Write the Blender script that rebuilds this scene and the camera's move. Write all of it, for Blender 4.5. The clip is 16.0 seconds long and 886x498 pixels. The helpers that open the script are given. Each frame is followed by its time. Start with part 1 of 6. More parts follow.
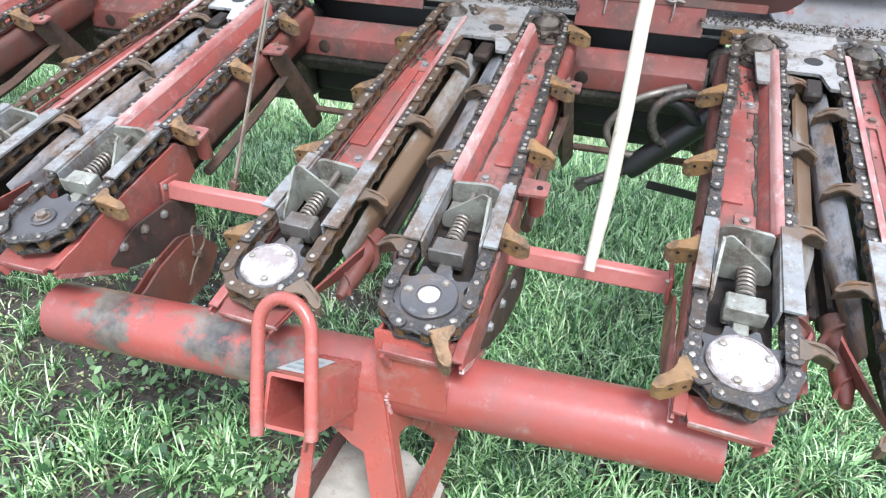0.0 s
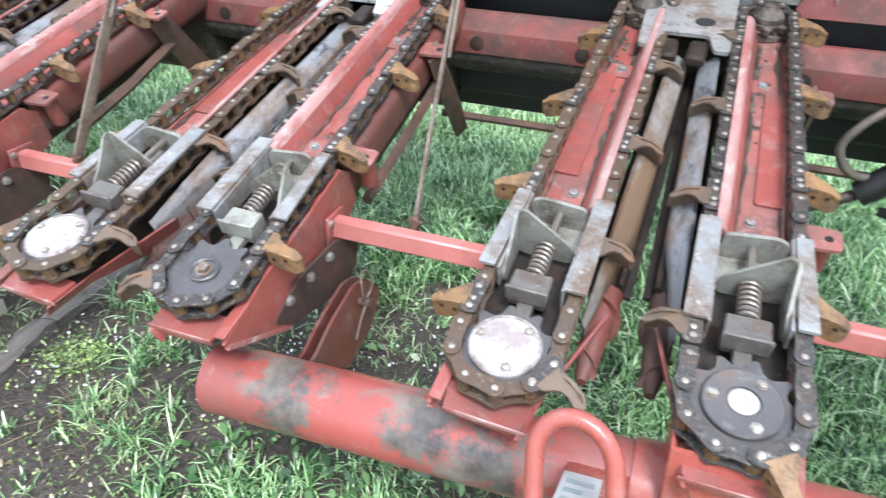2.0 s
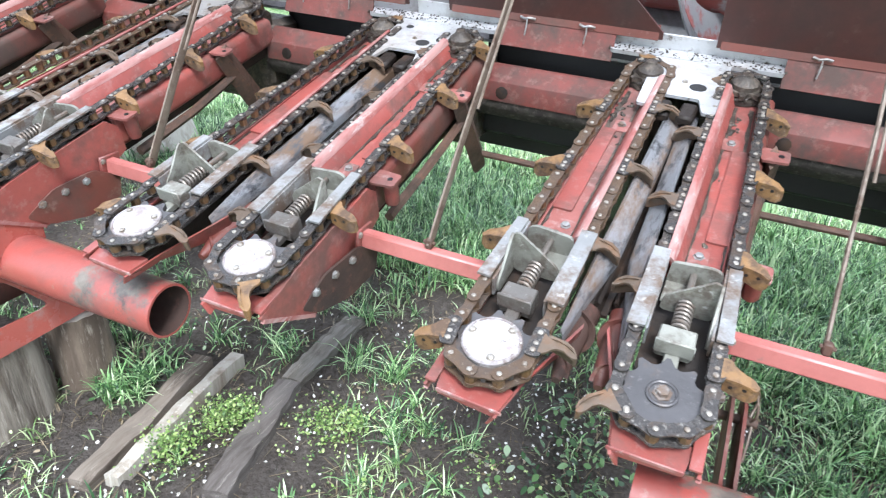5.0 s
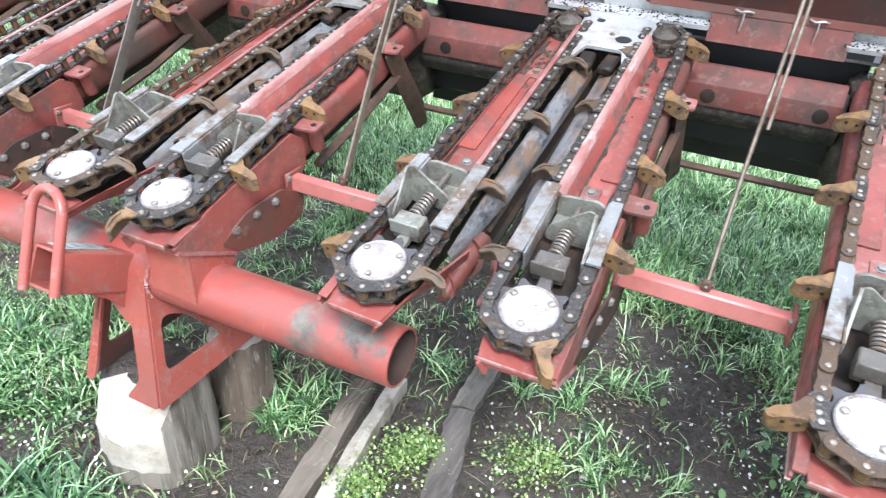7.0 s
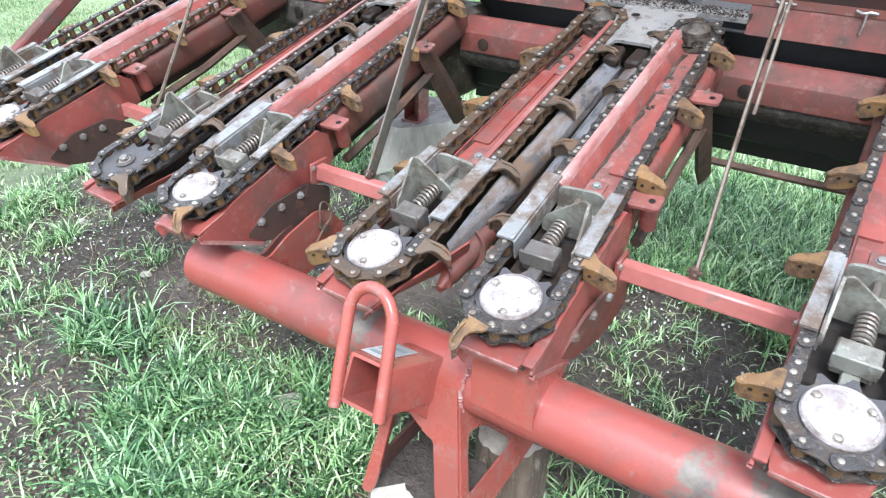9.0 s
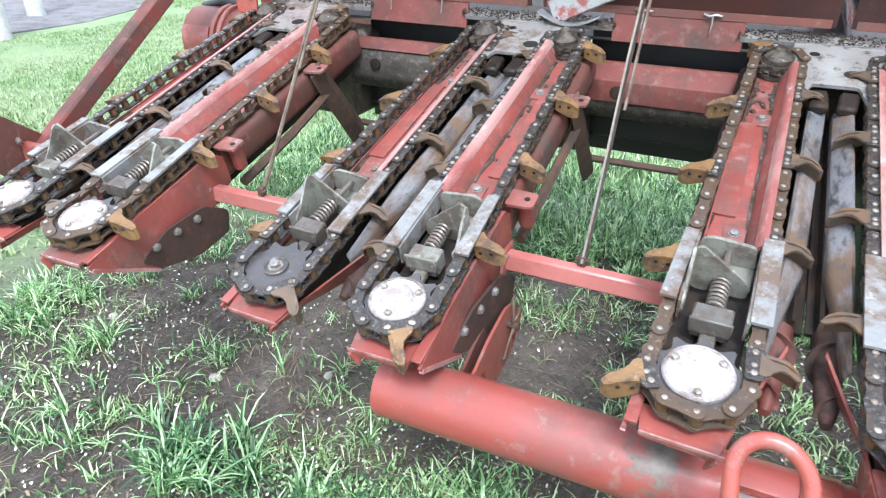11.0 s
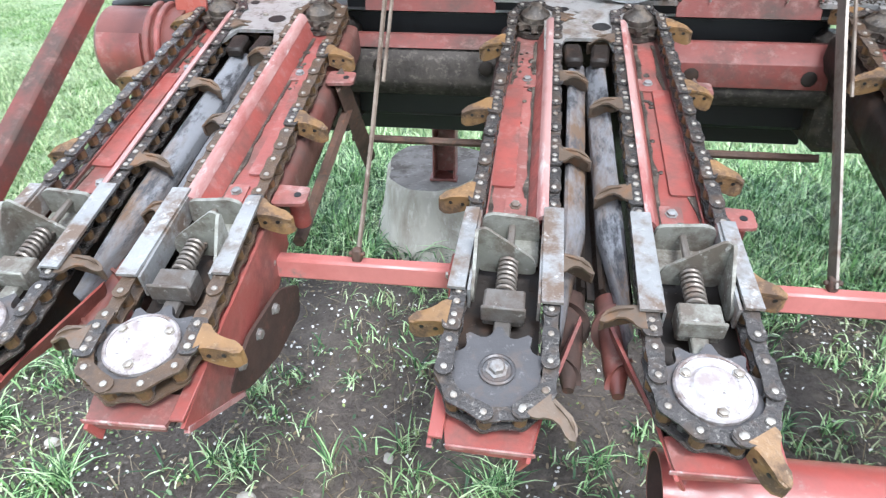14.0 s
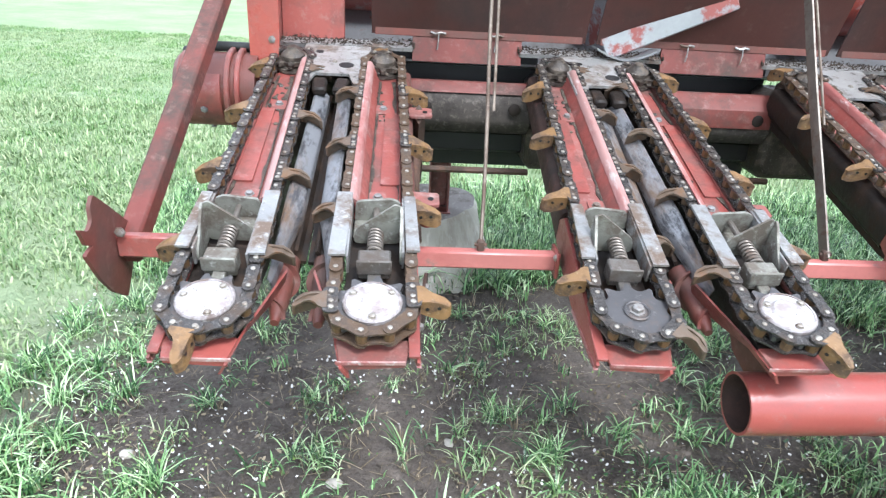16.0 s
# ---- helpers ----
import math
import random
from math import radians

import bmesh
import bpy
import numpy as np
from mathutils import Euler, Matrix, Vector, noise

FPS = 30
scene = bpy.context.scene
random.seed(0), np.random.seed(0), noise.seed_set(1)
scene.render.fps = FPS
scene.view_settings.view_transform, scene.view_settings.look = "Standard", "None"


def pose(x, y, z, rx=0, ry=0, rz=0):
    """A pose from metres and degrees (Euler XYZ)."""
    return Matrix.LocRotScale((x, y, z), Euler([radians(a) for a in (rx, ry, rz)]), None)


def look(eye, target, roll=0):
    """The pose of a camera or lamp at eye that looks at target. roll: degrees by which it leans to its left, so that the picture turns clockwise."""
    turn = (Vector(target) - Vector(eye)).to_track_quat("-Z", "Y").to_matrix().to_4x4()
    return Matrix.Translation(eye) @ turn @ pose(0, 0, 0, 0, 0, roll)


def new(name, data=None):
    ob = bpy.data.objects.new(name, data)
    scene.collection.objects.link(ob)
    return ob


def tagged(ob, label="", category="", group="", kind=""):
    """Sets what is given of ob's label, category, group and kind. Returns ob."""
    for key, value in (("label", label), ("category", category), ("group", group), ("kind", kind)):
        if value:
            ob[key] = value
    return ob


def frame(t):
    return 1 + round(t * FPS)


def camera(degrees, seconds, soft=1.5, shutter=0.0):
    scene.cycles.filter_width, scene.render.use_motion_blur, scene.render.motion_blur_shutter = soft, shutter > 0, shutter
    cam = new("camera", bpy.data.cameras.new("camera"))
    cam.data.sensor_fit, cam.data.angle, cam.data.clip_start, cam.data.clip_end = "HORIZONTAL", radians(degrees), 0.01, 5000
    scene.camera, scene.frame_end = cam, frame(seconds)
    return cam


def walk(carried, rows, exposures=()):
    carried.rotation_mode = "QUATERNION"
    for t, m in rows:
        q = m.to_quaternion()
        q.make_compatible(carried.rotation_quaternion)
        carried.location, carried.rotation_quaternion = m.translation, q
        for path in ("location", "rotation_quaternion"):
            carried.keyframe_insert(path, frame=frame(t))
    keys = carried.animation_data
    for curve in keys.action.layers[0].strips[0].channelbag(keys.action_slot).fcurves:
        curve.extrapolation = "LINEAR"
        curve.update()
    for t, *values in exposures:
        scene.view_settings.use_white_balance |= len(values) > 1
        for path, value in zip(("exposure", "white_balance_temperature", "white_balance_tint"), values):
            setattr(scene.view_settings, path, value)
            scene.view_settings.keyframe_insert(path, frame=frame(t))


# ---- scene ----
cam = camera(67.6, 16.0, 1.2, 0.22)
PATH = [
    (0, (1.906, -0.834, 1.292), (1.437, 0.834, 0.293), 2.9),
    (0.5, (1.845, -0.876, 1.294), (1.441, 0.848, 0.363), 4.0),
    (1, (1.758, -0.828, 1.289), (1.441, 0.895, 0.325), 2.5),
    (1.5, (1.627, -0.71, 1.259), (1.314, 0.946, 0.182), 2.5),
    (2, (1.507, -0.657, 1.258), (0.94, 0.945, 0.204), 1.6),
    (2.5, (1.407, -0.652, 1.26), (0.652, 0.876, 0.215), 1.8),
    (3, (1.298, -0.663, 1.273), (0.584, 0.901, 0.252), 1.9),
    (3.5, (1.149, -0.732, 1.292), (0.475, 0.898, 0.349), 1.3),
    (4, (1.063, -0.821, 1.309), (0.468, 0.854, 0.391), 4.1),
    (4.2, (1.034, -0.849, 1.32), (0.416, 0.822, 0.412), 4.2),
    (6.3, (0.546, -0.803, 1.329), (-0.152, 0.753, 0.285), 3.6),
    (6.5, (0.496, -0.816, 1.325), (-0.196, 0.747, 0.286), 3.7),
    (7, (0.35, -0.846, 1.324), (-0.347, 0.719, 0.293), 3.9),
    (7.5, (0.184, -0.931, 1.338), (-0.51, 0.653, 0.334), 2.7),
    (8, (0.043, -0.936, 1.332), (-0.716, 0.619, 0.327), 3.8),
    (8.5, (-0.142, -0.84, 1.316), (-0.987, 0.655, 0.292), 2.0),
    (9, (-0.251, -0.802, 1.313), (-1.167, 0.649, 0.286), 1.5),
    (9.5, (-0.372, -0.8, 1.303), (-1.214, 0.715, 0.306), 1.8),
    (10, (-0.581, -0.85, 1.299), (-1.339, 0.745, 0.36), -0.4),
    (10.2, (-0.666, -0.879, 1.309), (-1.421, 0.708, 0.356), -0.4),
    (12.3, (-1.212, -0.712, 1.263), (-1.97, 0.88, 0.319), 1.6),
    (12.5, (-1.287, -0.739, 1.271), (-1.967, 0.879, 0.312), 0.5),
    (13, (-1.432, -0.794, 1.262), (-2.089, 0.816, 0.274), 1.6),
    (13.5, (-1.553, -0.743, 1.244), (-2.082, 0.908, 0.246), 1.6),
    (14, (-1.613, -0.669, 1.237), (-1.845, 1.056, 0.252), -0.1),
    (14.5, (-1.709, -0.712, 1.231), (-1.814, 0.997, 0.198), 0.7),
    (15, (-1.857, -0.879, 1.254), (-1.89, 0.898, 0.336), 1.0),
    (15.5, (-1.935, -0.995, 1.249), (-1.849, 0.797, 0.367), 3.2),
    (16, (-2.048, -1.001, 1.236), (-1.923, 0.823, 0.423), 3.4),
]
EXPOSURE = [(0.0, 1.36, 5800, 9), (3.5, 1.42, 5800, 9), (7.0, 1.44, 5800, 9), (9.0, 1.37, 5800, 9), (13.0, 1.36, 5800, 9), (16.0, 1.36, 5800, 9)]
walk(cam, [(t, look(eye, target, roll)) for t, eye, target, roll in PATH], EXPOSURE)

# ---- world and light: bright overcast day ----
world = bpy.data.worlds.new("overcast_sky")
scene.world = world
world.use_nodes = True
wn = world.node_tree
sky = wn.nodes.new("ShaderNodeTexSky")
sky.sky_type = "NISHITA"
sky.sun_disc = False
sky.sun_elevation = radians(55)
sky.sun_rotation = radians(153)
sky.air_density, sky.dust_density, sky.ozone_density = 1.0, 3.0, 1.0
bleach = wn.nodes.new("ShaderNodeMix")
bleach.data_type = "RGBA"
bleach.inputs["Factor"].default_value = 0.72
bleach.inputs["B"].default_value = (9.0, 9.3, 9.8, 1)
wn.links.new(sky.outputs["Color"], bleach.inputs["A"])
background = wn.nodes["Background"]
background.inputs["Strength"].default_value = 0.122
wn.links.new(bleach.outputs["Result"], background.inputs["Color"])
sun_data = bpy.data.lights.new("sun", "SUN")
sun_data.energy, sun_data.angle, sun_data.color = 2.0, radians(16), (1.0, 0.98, 0.945)
sun = new("sun", sun_data)
sun.matrix_world = look((2.0, -4, 6), (0, 0, 0))

# ---- materials ----


def tree(name):
    m = bpy.data.materials.new(name)
    m.use_nodes = True
    return m, m.node_tree, m.node_tree.nodes["Principled BSDF"]


def node(nt, kind, **values):
    n = nt.nodes.new(kind)
    for k, v in values.items():
        n.inputs[k.replace("_", " ")].default_value = v
    return n


def noise_fac(nt, scale, detail=6, rough=0.6, low=0.4, high=0.6, offset=0.0, stretch=None):
    """A noise in object space, shifted per object, pulled to 0..1 between low and high."""
    co = nt.nodes.new("ShaderNodeTexCoord")
    info = nt.nodes.new("ShaderNodeObjectInfo")
    mul = nt.nodes.new("ShaderNodeMath")
    mul.operation = "MULTIPLY_ADD"
    mul.inputs[1].default_value = 37.0
    mul.inputs[2].default_value = offset
    nt.links.new(info.outputs["Random"], mul.inputs[0])
    add = nt.nodes.new("ShaderNodeVectorMath")
    add.operation = "ADD"
    if stretch:
        sc = nt.nodes.new("ShaderNodeVectorMath")
        sc.operation = "MULTIPLY"
        sc.inputs[1].default_value = stretch
        nt.links.new(co.outputs["Object"], sc.inputs[0])
        nt.links.new(sc.outputs[0], add.inputs[0])
    else:
        nt.links.new(co.outputs["Object"], add.inputs[0])
    nt.links.new(mul.outputs[0], add.inputs[1])
    n = node(nt, "ShaderNodeTexNoise", Scale=scale, Detail=detail, Roughness=rough)
    nt.links.new(add.outputs[0], n.inputs["Vector"])
    r = nt.nodes.new("ShaderNodeMapRange")
    r.inputs["From Min"].default_value, r.inputs["From Max"].default_value = low, high
    nt.links.new(n.outputs["Fac"], r.inputs["Value"])
    return r.outputs["Result"]


def blend(nt, fac, a, b):
    mx = nt.nodes.new("ShaderNodeMix")
    mx.data_type = "RGBA"
    for sock, v in (("Factor", fac), ("A", a), ("B", b)):
        if isinstance(v, (tuple, float, int)):
            mx.inputs[sock].default_value = (*v, 1) if isinstance(v, tuple) else v
        else:
            nt.links.new(v, mx.inputs[sock])
    return mx.outputs["Result"]


def mix_value(nt, fac, a, b):
    mx = nt.nodes.new("ShaderNodeMix")
    nt.links.new(fac, mx.inputs["Factor"])
    for sock, v in (("A", a), ("B", b)):
        if isinstance(v, float):
            mx.inputs[sock].default_value = v
        else:
            nt.links.new(v, mx.inputs[sock])
    return mx.outputs["Result"]


def relief(nt, bsdf, height, strength, distance):
    b = node(nt, "ShaderNodeBump", Strength=strength, Distance=distance)
    nt.links.new(height, b.inputs["Height"])
    nt.links.new(b.outputs["Normal"], bsdf.inputs["Normal"])


def surface(name, base, second, third=None, rough=(0.4, 0.8), metal=(0.0, 0.0), scale=9.0, wear=(0.52, 0.68), dirt=(0.55, 0.75),
            fine=70.0, bump=0.25, vary=0.25, stretch=None, gloss=0.5):
    """A worn surface: base colour with tone variation, patches of a second colour, specks of a third."""
    m, nt, bsdf = tree(name)
    tone = noise_fac(nt, scale * 0.6, 3, 0.5, 0.25, 0.75, 3.0, stretch)
    dark = tuple(c * (1 - vary) for c in base)
    light = tuple(min(1.0, c * (1 + vary * 0.6)) for c in base)
    col = blend(nt, tone, dark, light)
    patch = noise_fac(nt, scale, 9, 0.68, wear[0], wear[1], 11.0, stretch)
    col = blend(nt, patch, col, second)
    grain = noise_fac(nt, fine, 5, 0.7, 0.3, 0.7, 23.0, stretch)
    if third:
        specks = noise_fac(nt, scale * 4.3, 8, 0.72, dirt[0], dirt[1], 41.0, stretch)
        col = blend(nt, specks, col, third)
    col = blend(nt, mix_value(nt, grain, 0.0, 0.16), col, tuple(c * 0.35 for c in base))
    nt.links.new(col, bsdf.inputs["Base Color"])
    nt.links.new(mix_value(nt, patch, rough[0], rough[1]), bsdf.inputs["Roughness"])
    nt.links.new(mix_value(nt, patch, metal[0], metal[1]), bsdf.inputs["Metallic"])
    bsdf.inputs["Specular IOR Level"].default_value = gloss
    relief(nt, bsdf, grain, bump, 0.0012)
    return m


red = surface("worn_red_paint", (0.280, 0.073, 0.060), (0.130, 0.066, 0.054), (0.33, 0.20, 0.18), (0.32, 0.75), scale=7, wear=(0.47, 0.66), dirt=(0.54, 0.80), vary=0.32)
red_fresh = surface("red_pipe_paint", (0.335, 0.082, 0.063), (0.23, 0.074, 0.060), (0.27, 0.17, 0.15), (0.26, 0.55), scale=4.5, wear=(0.47, 0.68), dirt=(0.54, 0.74), fine=110, bump=0.14, gloss=0.5)
red_dusty = surface("dusty_red_paint", (0.27, 0.095, 0.080), (0.120, 0.066, 0.055), (0.36, 0.26, 0.235), (0.42, 0.8), scale=8, wear=(0.46, 0.64), dirt=(0.53, 0.76), vary=0.32)
beam_red = surface("grimy_beam_paint", (0.165, 0.046, 0.037), (0.075, 0.050, 0.042), (0.23, 0.135, 0.115), (0.5, 0.8), scale=7, wear=(0.44, 0.63), dirt=(0.54, 0.80), gloss=0.3)
# hood paint with the shade under the overhang put into its colour
hood_red_shaded = surface("shaded_brown_red_hood", (0.060, 0.020, 0.016), (0.032, 0.019, 0.016), (0.09, 0.053, 0.045), (0.5, 0.8), scale=4, wear=(0.45, 0.7), dirt=(0.58, 0.74))
red_faded = surface("faded_pink_red_paint", (0.46, 0.165, 0.145), (0.34, 0.10, 0.085), (0.22, 0.15, 0.13), (0.35, 0.6), scale=6, wear=(0.5, 0.72), dirt=(0.60, 0.72))
red_dark = surface("dark_red_panel", (0.15, 0.045, 0.034), (0.085, 0.055, 0.044), (0.20, 0.13, 0.105), (0.45, 0.8), scale=5, wear=(0.45, 0.66), dirt=(0.58, 0.72))
grimy = surface("grimy_brown_paint", (0.072, 0.044, 0.036), (0.045, 0.036, 0.032), (0.13, 0.06, 0.048), (0.55, 0.85), scale=6, wear=(0.45, 0.66), dirt=(0.56, 0.70), bump=0.4, gloss=0.12)
worn_edge = surface("paint_worn_to_pale_pink", (0.38, 0.215, 0.195), (0.25, 0.075, 0.065), (0.50, 0.45, 0.42), (0.38, 0.65), scale=9, wear=(0.45, 0.58), dirt=(0.55, 0.70), stretch=(1, 0.3, 1))
plate_grey = surface("grey_wear_plate", (0.34, 0.33, 0.315), (0.14, 0.10, 0.075), (0.08, 0.07, 0.06), (0.34, 0.7), (0.35, 0.1), scale=9, wear=(0.49, 0.62), dirt=(0.54, 0.66))
brown = surface("rusty_brown_steel", (0.10, 0.055, 0.038), (0.055, 0.037, 0.027), (0.17, 0.078, 0.042), (0.6, 0.85), scale=12, wear=(0.42, 0.62), dirt=(0.55, 0.72), bump=0.5)
rod_steel = surface("weathered_tan_steel", (0.165, 0.128, 0.096), (0.09, 0.056, 0.038), (0.28, 0.23, 0.185), (0.5, 0.8), (0.1, 0.0), scale=16, wear=(0.46, 0.62), dirt=(0.56, 0.7), bump=0.4)
# black-brown for greasy bits and for shade painted into the slots between arms
grime_and_shade = surface("black_brown_grime_and_shade", (0.022, 0.017, 0.014), (0.050, 0.030, 0.020), (0.13, 0.10, 0.08), (0.45, 0.85), scale=14, wear=(0.5, 0.66), dirt=(0.64, 0.74), bump=0.5, gloss=0.2)
chain_steel = surface("oily_chain_steel", (0.072, 0.066, 0.062), (0.072, 0.047, 0.031), (0.33, 0.31, 0.28), (0.27, 0.6), (0.5, 0.15), scale=28, wear=(0.48, 0.64), dirt=(0.56, 0.70), fine=160, bump=0.7)
roller_rust = surface("rusty_roller", (0.175, 0.10, 0.046), (0.075, 0.046, 0.026), None, (0.45, 0.8), (0.4, 0.0), scale=30, wear=(0.45, 0.6), bump=0.5)
rivet_metal = surface("polished_rivet", (0.40, 0.37, 0.325), (0.13, 0.095, 0.068), None, (0.32, 0.7), (0.6, 0.2), scale=40, wear=(0.45, 0.62))
bare = surface("bare_worn_steel", (0.29, 0.29, 0.285), (0.12, 0.080, 0.055), (0.44, 0.43, 0.41), (0.32, 0.7), (0.35, 0.05), scale=13, wear=(0.45, 0.59), dirt=(0.57, 0.70), bump=0.5)
plate_bright = surface("bright_wear_plate", (0.50, 0.50, 0.505), (0.30, 0.27, 0.245), (0.13, 0.105, 0.085), (0.28, 0.6), (0.4, 0.1), scale=8, wear=(0.49, 0.64), dirt=(0.57, 0.69))
olive = surface("grey_olive_cast_steel", (0.27, 0.268, 0.23), (0.10, 0.080, 0.062), (0.42, 0.42, 0.39), (0.34, 0.7), (0.25, 0.0), scale=16, wear=(0.45, 0.60), dirt=(0.58, 0.70), bump=0.6)
block_steel = surface("dirty_block_steel", (0.125, 0.114, 0.102), (0.075, 0.055, 0.042), (0.32, 0.31, 0.28), (0.38, 0.7), (0.2, 0.0), scale=22, wear=(0.46, 0.62), dirt=(0.60, 0.70), bump=0.6)
dark_disc = surface("dark_greasy_sprocket", (0.098, 0.093, 0.094), (0.12, 0.088, 0.07), (0.22, 0.21, 0.205), (0.36, 0.7), (0.4, 0.1), scale=16, wear=(0.52, 0.68), dirt=(0.58, 0.72), bump=0.35)
cap_white = surface("white_cap_paint", (0.40, 0.39, 0.39), (0.25, 0.205, 0.195), (0.10, 0.075, 0.062), (0.4, 0.65), scale=20, wear=(0.47, 0.62), dirt=(0.58, 0.68), vary=0.15)
cap_grey = surface("rubbed_cap_rim", (0.33, 0.30, 0.295), (0.13, 0.095, 0.08), (0.46, 0.44, 0.43), (0.45, 0.7), scale=26, wear=(0.44, 0.60), dirt=(0.55, 0.68))
spring_steel = surface("spring_steel", (0.19, 0.165, 0.14), (0.12, 0.075, 0.05), None, (0.4, 0.7), (0.5, 0.1), scale=40, bump=0.3)
ochre = surface("ochre_paddle_paint", (0.215, 0.120, 0.049), (0.085, 0.052, 0.032), (0.33, 0.25, 0.16), (0.45, 0.8), scale=26, wear=(0.45, 0.60), dirt=(0.58, 0.72), bump=0.4)
rust_paddle = surface("rusty_paddle", (0.135, 0.098, 0.070), (0.15, 0.078, 0.038), (0.28, 0.245, 0.195), (0.45, 0.75), (0.3, 0.0), scale=26, wear=(0.5, 0.66), dirt=(0.6, 0.72), bump=0.4)
# black rubber; also the painted dark of holes and of gaps behind the beam
black = surface("black_rubber_and_painted_shade", (0.010, 0.010, 0.010), (0.020, 0.018, 0.016), None, (0.45, 0.8), scale=9)
wood_white = surface("white_painted_stick", (0.46, 0.42, 0.34), (0.34, 0.28, 0.20), (0.20, 0.15, 0.10), (0.5, 0.75), scale=12, wear=(0.50, 0.68), dirt=(0.60, 0.72), stretch=(1, 1, 0.12))
wood_grey = surface("weathered_plank", (0.235, 0.218, 0.188), (0.10, 0.086, 0.068), (0.33, 0.30, 0.255), (0.75, 0.95), scale=16, wear=(0.43, 0.60), dirt=(0.55, 0.7), bump=0.8, stretch=(1, 0.08, 1))
wood_dark = surface("damp_dark_plank", (0.150, 0.132, 0.118), (0.070, 0.058, 0.050), (0.25, 0.225, 0.20), (0.75, 0.95), scale=16, wear=(0.43, 0.60), dirt=(0.56, 0.7), bump=0.9, stretch=(1, 0.08, 1))
wood_brown = surface("brown_weathered_plank", (0.225, 0.188, 0.150), (0.095, 0.072, 0.054), (0.33, 0.29, 0.24), (0.75, 0.95), scale=16, wear=(0.43, 0.60), dirt=(0.55, 0.7), bump=0.9, stretch=(1, 0.08, 1))
wood_pale = surface("pale_split_wood", (0.43, 0.395, 0.335), (0.24, 0.195, 0.145), (0.56, 0.53, 0.47), (0.75, 0.95), scale=14, wear=(0.47, 0.64), dirt=(0.56, 0.7), bump=0.8, stretch=(1, 1, 0.1))
stump_wood = surface("weathered_stump_top", (0.20, 0.185, 0.168), (0.10, 0.085, 0.072), (0.36, 0.34, 0.31), (0.8, 0.95), scale=9, wear=(0.47, 0.60), dirt=(0.56, 0.7), bump=0.7)
stump_side = surface("pale_barkless_wood", (0.46, 0.43, 0.37), (0.25, 0.21, 0.165), (0.62, 0.60, 0.55), (0.7, 0.9), scale=7, wear=(0.50, 0.68), dirt=(0.54, 0.7), bump=0.35, stretch=(1, 1, 0.25))
gravel = surface("grey_gravel", (0.17, 0.165, 0.172), (0.11, 0.105, 0.105), (0.28, 0.27, 0.26), (0.85, 0.95), scale=6, wear=(0.45, 0.62), dirt=(0.56, 0.7), bump=0.8)
wood_grey_end = surface("split_grey_log_side", (0.24, 0.21, 0.17), (0.08, 0.062, 0.046), (0.38, 0.34, 0.28), (0.8, 0.95), scale=13, wear=(0.44, 0.58), dirt=(0.56, 0.7), bump=1.0, stretch=(1, 1, 0.10))
wood_end = surface("sawn_log_top", (0.42, 0.385, 0.33), (0.30, 0.25, 0.19), (0.20, 0.165, 0.13), (0.75, 0.95), scale=12, wear=(0.47, 0.66), dirt=(0.58, 0.70), bump=0.5)
bark = surface("grey_brown_bark", (0.17, 0.13, 0.095), (0.085, 0.062, 0.045), (0.30, 0.26, 0.21), (0.85, 1.0), scale=18, wear=(0.42, 0.6), dirt=(0.56, 0.7), bump=1.0, stretch=(1, 1, 0.16))
label_white = surface("white_label", (0.46, 0.46, 0.455), (0.36, 0.35, 0.33), None, (0.5, 0.6), scale=14)
label_ink = surface("label_print", (0.22, 0.27, 0.27), (0.34, 0.36, 0.36), None, (0.6, 0.6), scale=30)
stone_mat = surface("pale_field_stone", (0.42, 0.39, 0.34), (0.28, 0.25, 0.21), (0.5, 0.48, 0.44), (0.8, 0.95), scale=20, bump=0.6)
petal_mat = surface("white_petal", (0.74, 0.73, 0.69), (0.6, 0.57, 0.5), None, (0.6, 0.7), scale=30)


def leaf_material(name, dark, mid, pale, rough=0.36, gloss=0.7):
    """Blades that vary from island to island and let some light through."""
    m, nt, bsdf = tree(name)
    geo = nt.nodes.new("ShaderNodeNewGeometry")
    ramp = nt.nodes.new("ShaderNodeValToRGB")
    ramp.color_ramp.elements[0].color = (*dark, 1)
    ramp.color_ramp.elements[1].color = (*pale, 1)
    ramp.color_ramp.elements[0].position = 0.22
    ramp.color_ramp.elements.new(0.66).color = (*mid, 1)
    nt.links.new(geo.outputs["Random Per Island"], ramp.inputs["Fac"])
    nt.links.new(ramp.outputs["Color"], bsdf.inputs["Base Color"])
    bsdf.inputs["Roughness"].default_value = rough
    bsdf.inputs["Specular IOR Level"].default_value = gloss
    back = nt.nodes.new("ShaderNodeBsdfTranslucent")
    nt.links.new(ramp.outputs["Color"], back.inputs["Color"])
    mx = nt.nodes.new("ShaderNodeMixShader")
    mx.inputs[0].default_value = 0.22
    nt.links.new(bsdf.outputs[0], mx.inputs[1])
    nt.links.new(back.outputs[0], mx.inputs[2])
    nt.links.new(mx.outputs[0], nt.nodes["Material Output"].inputs["Surface"])
    return m


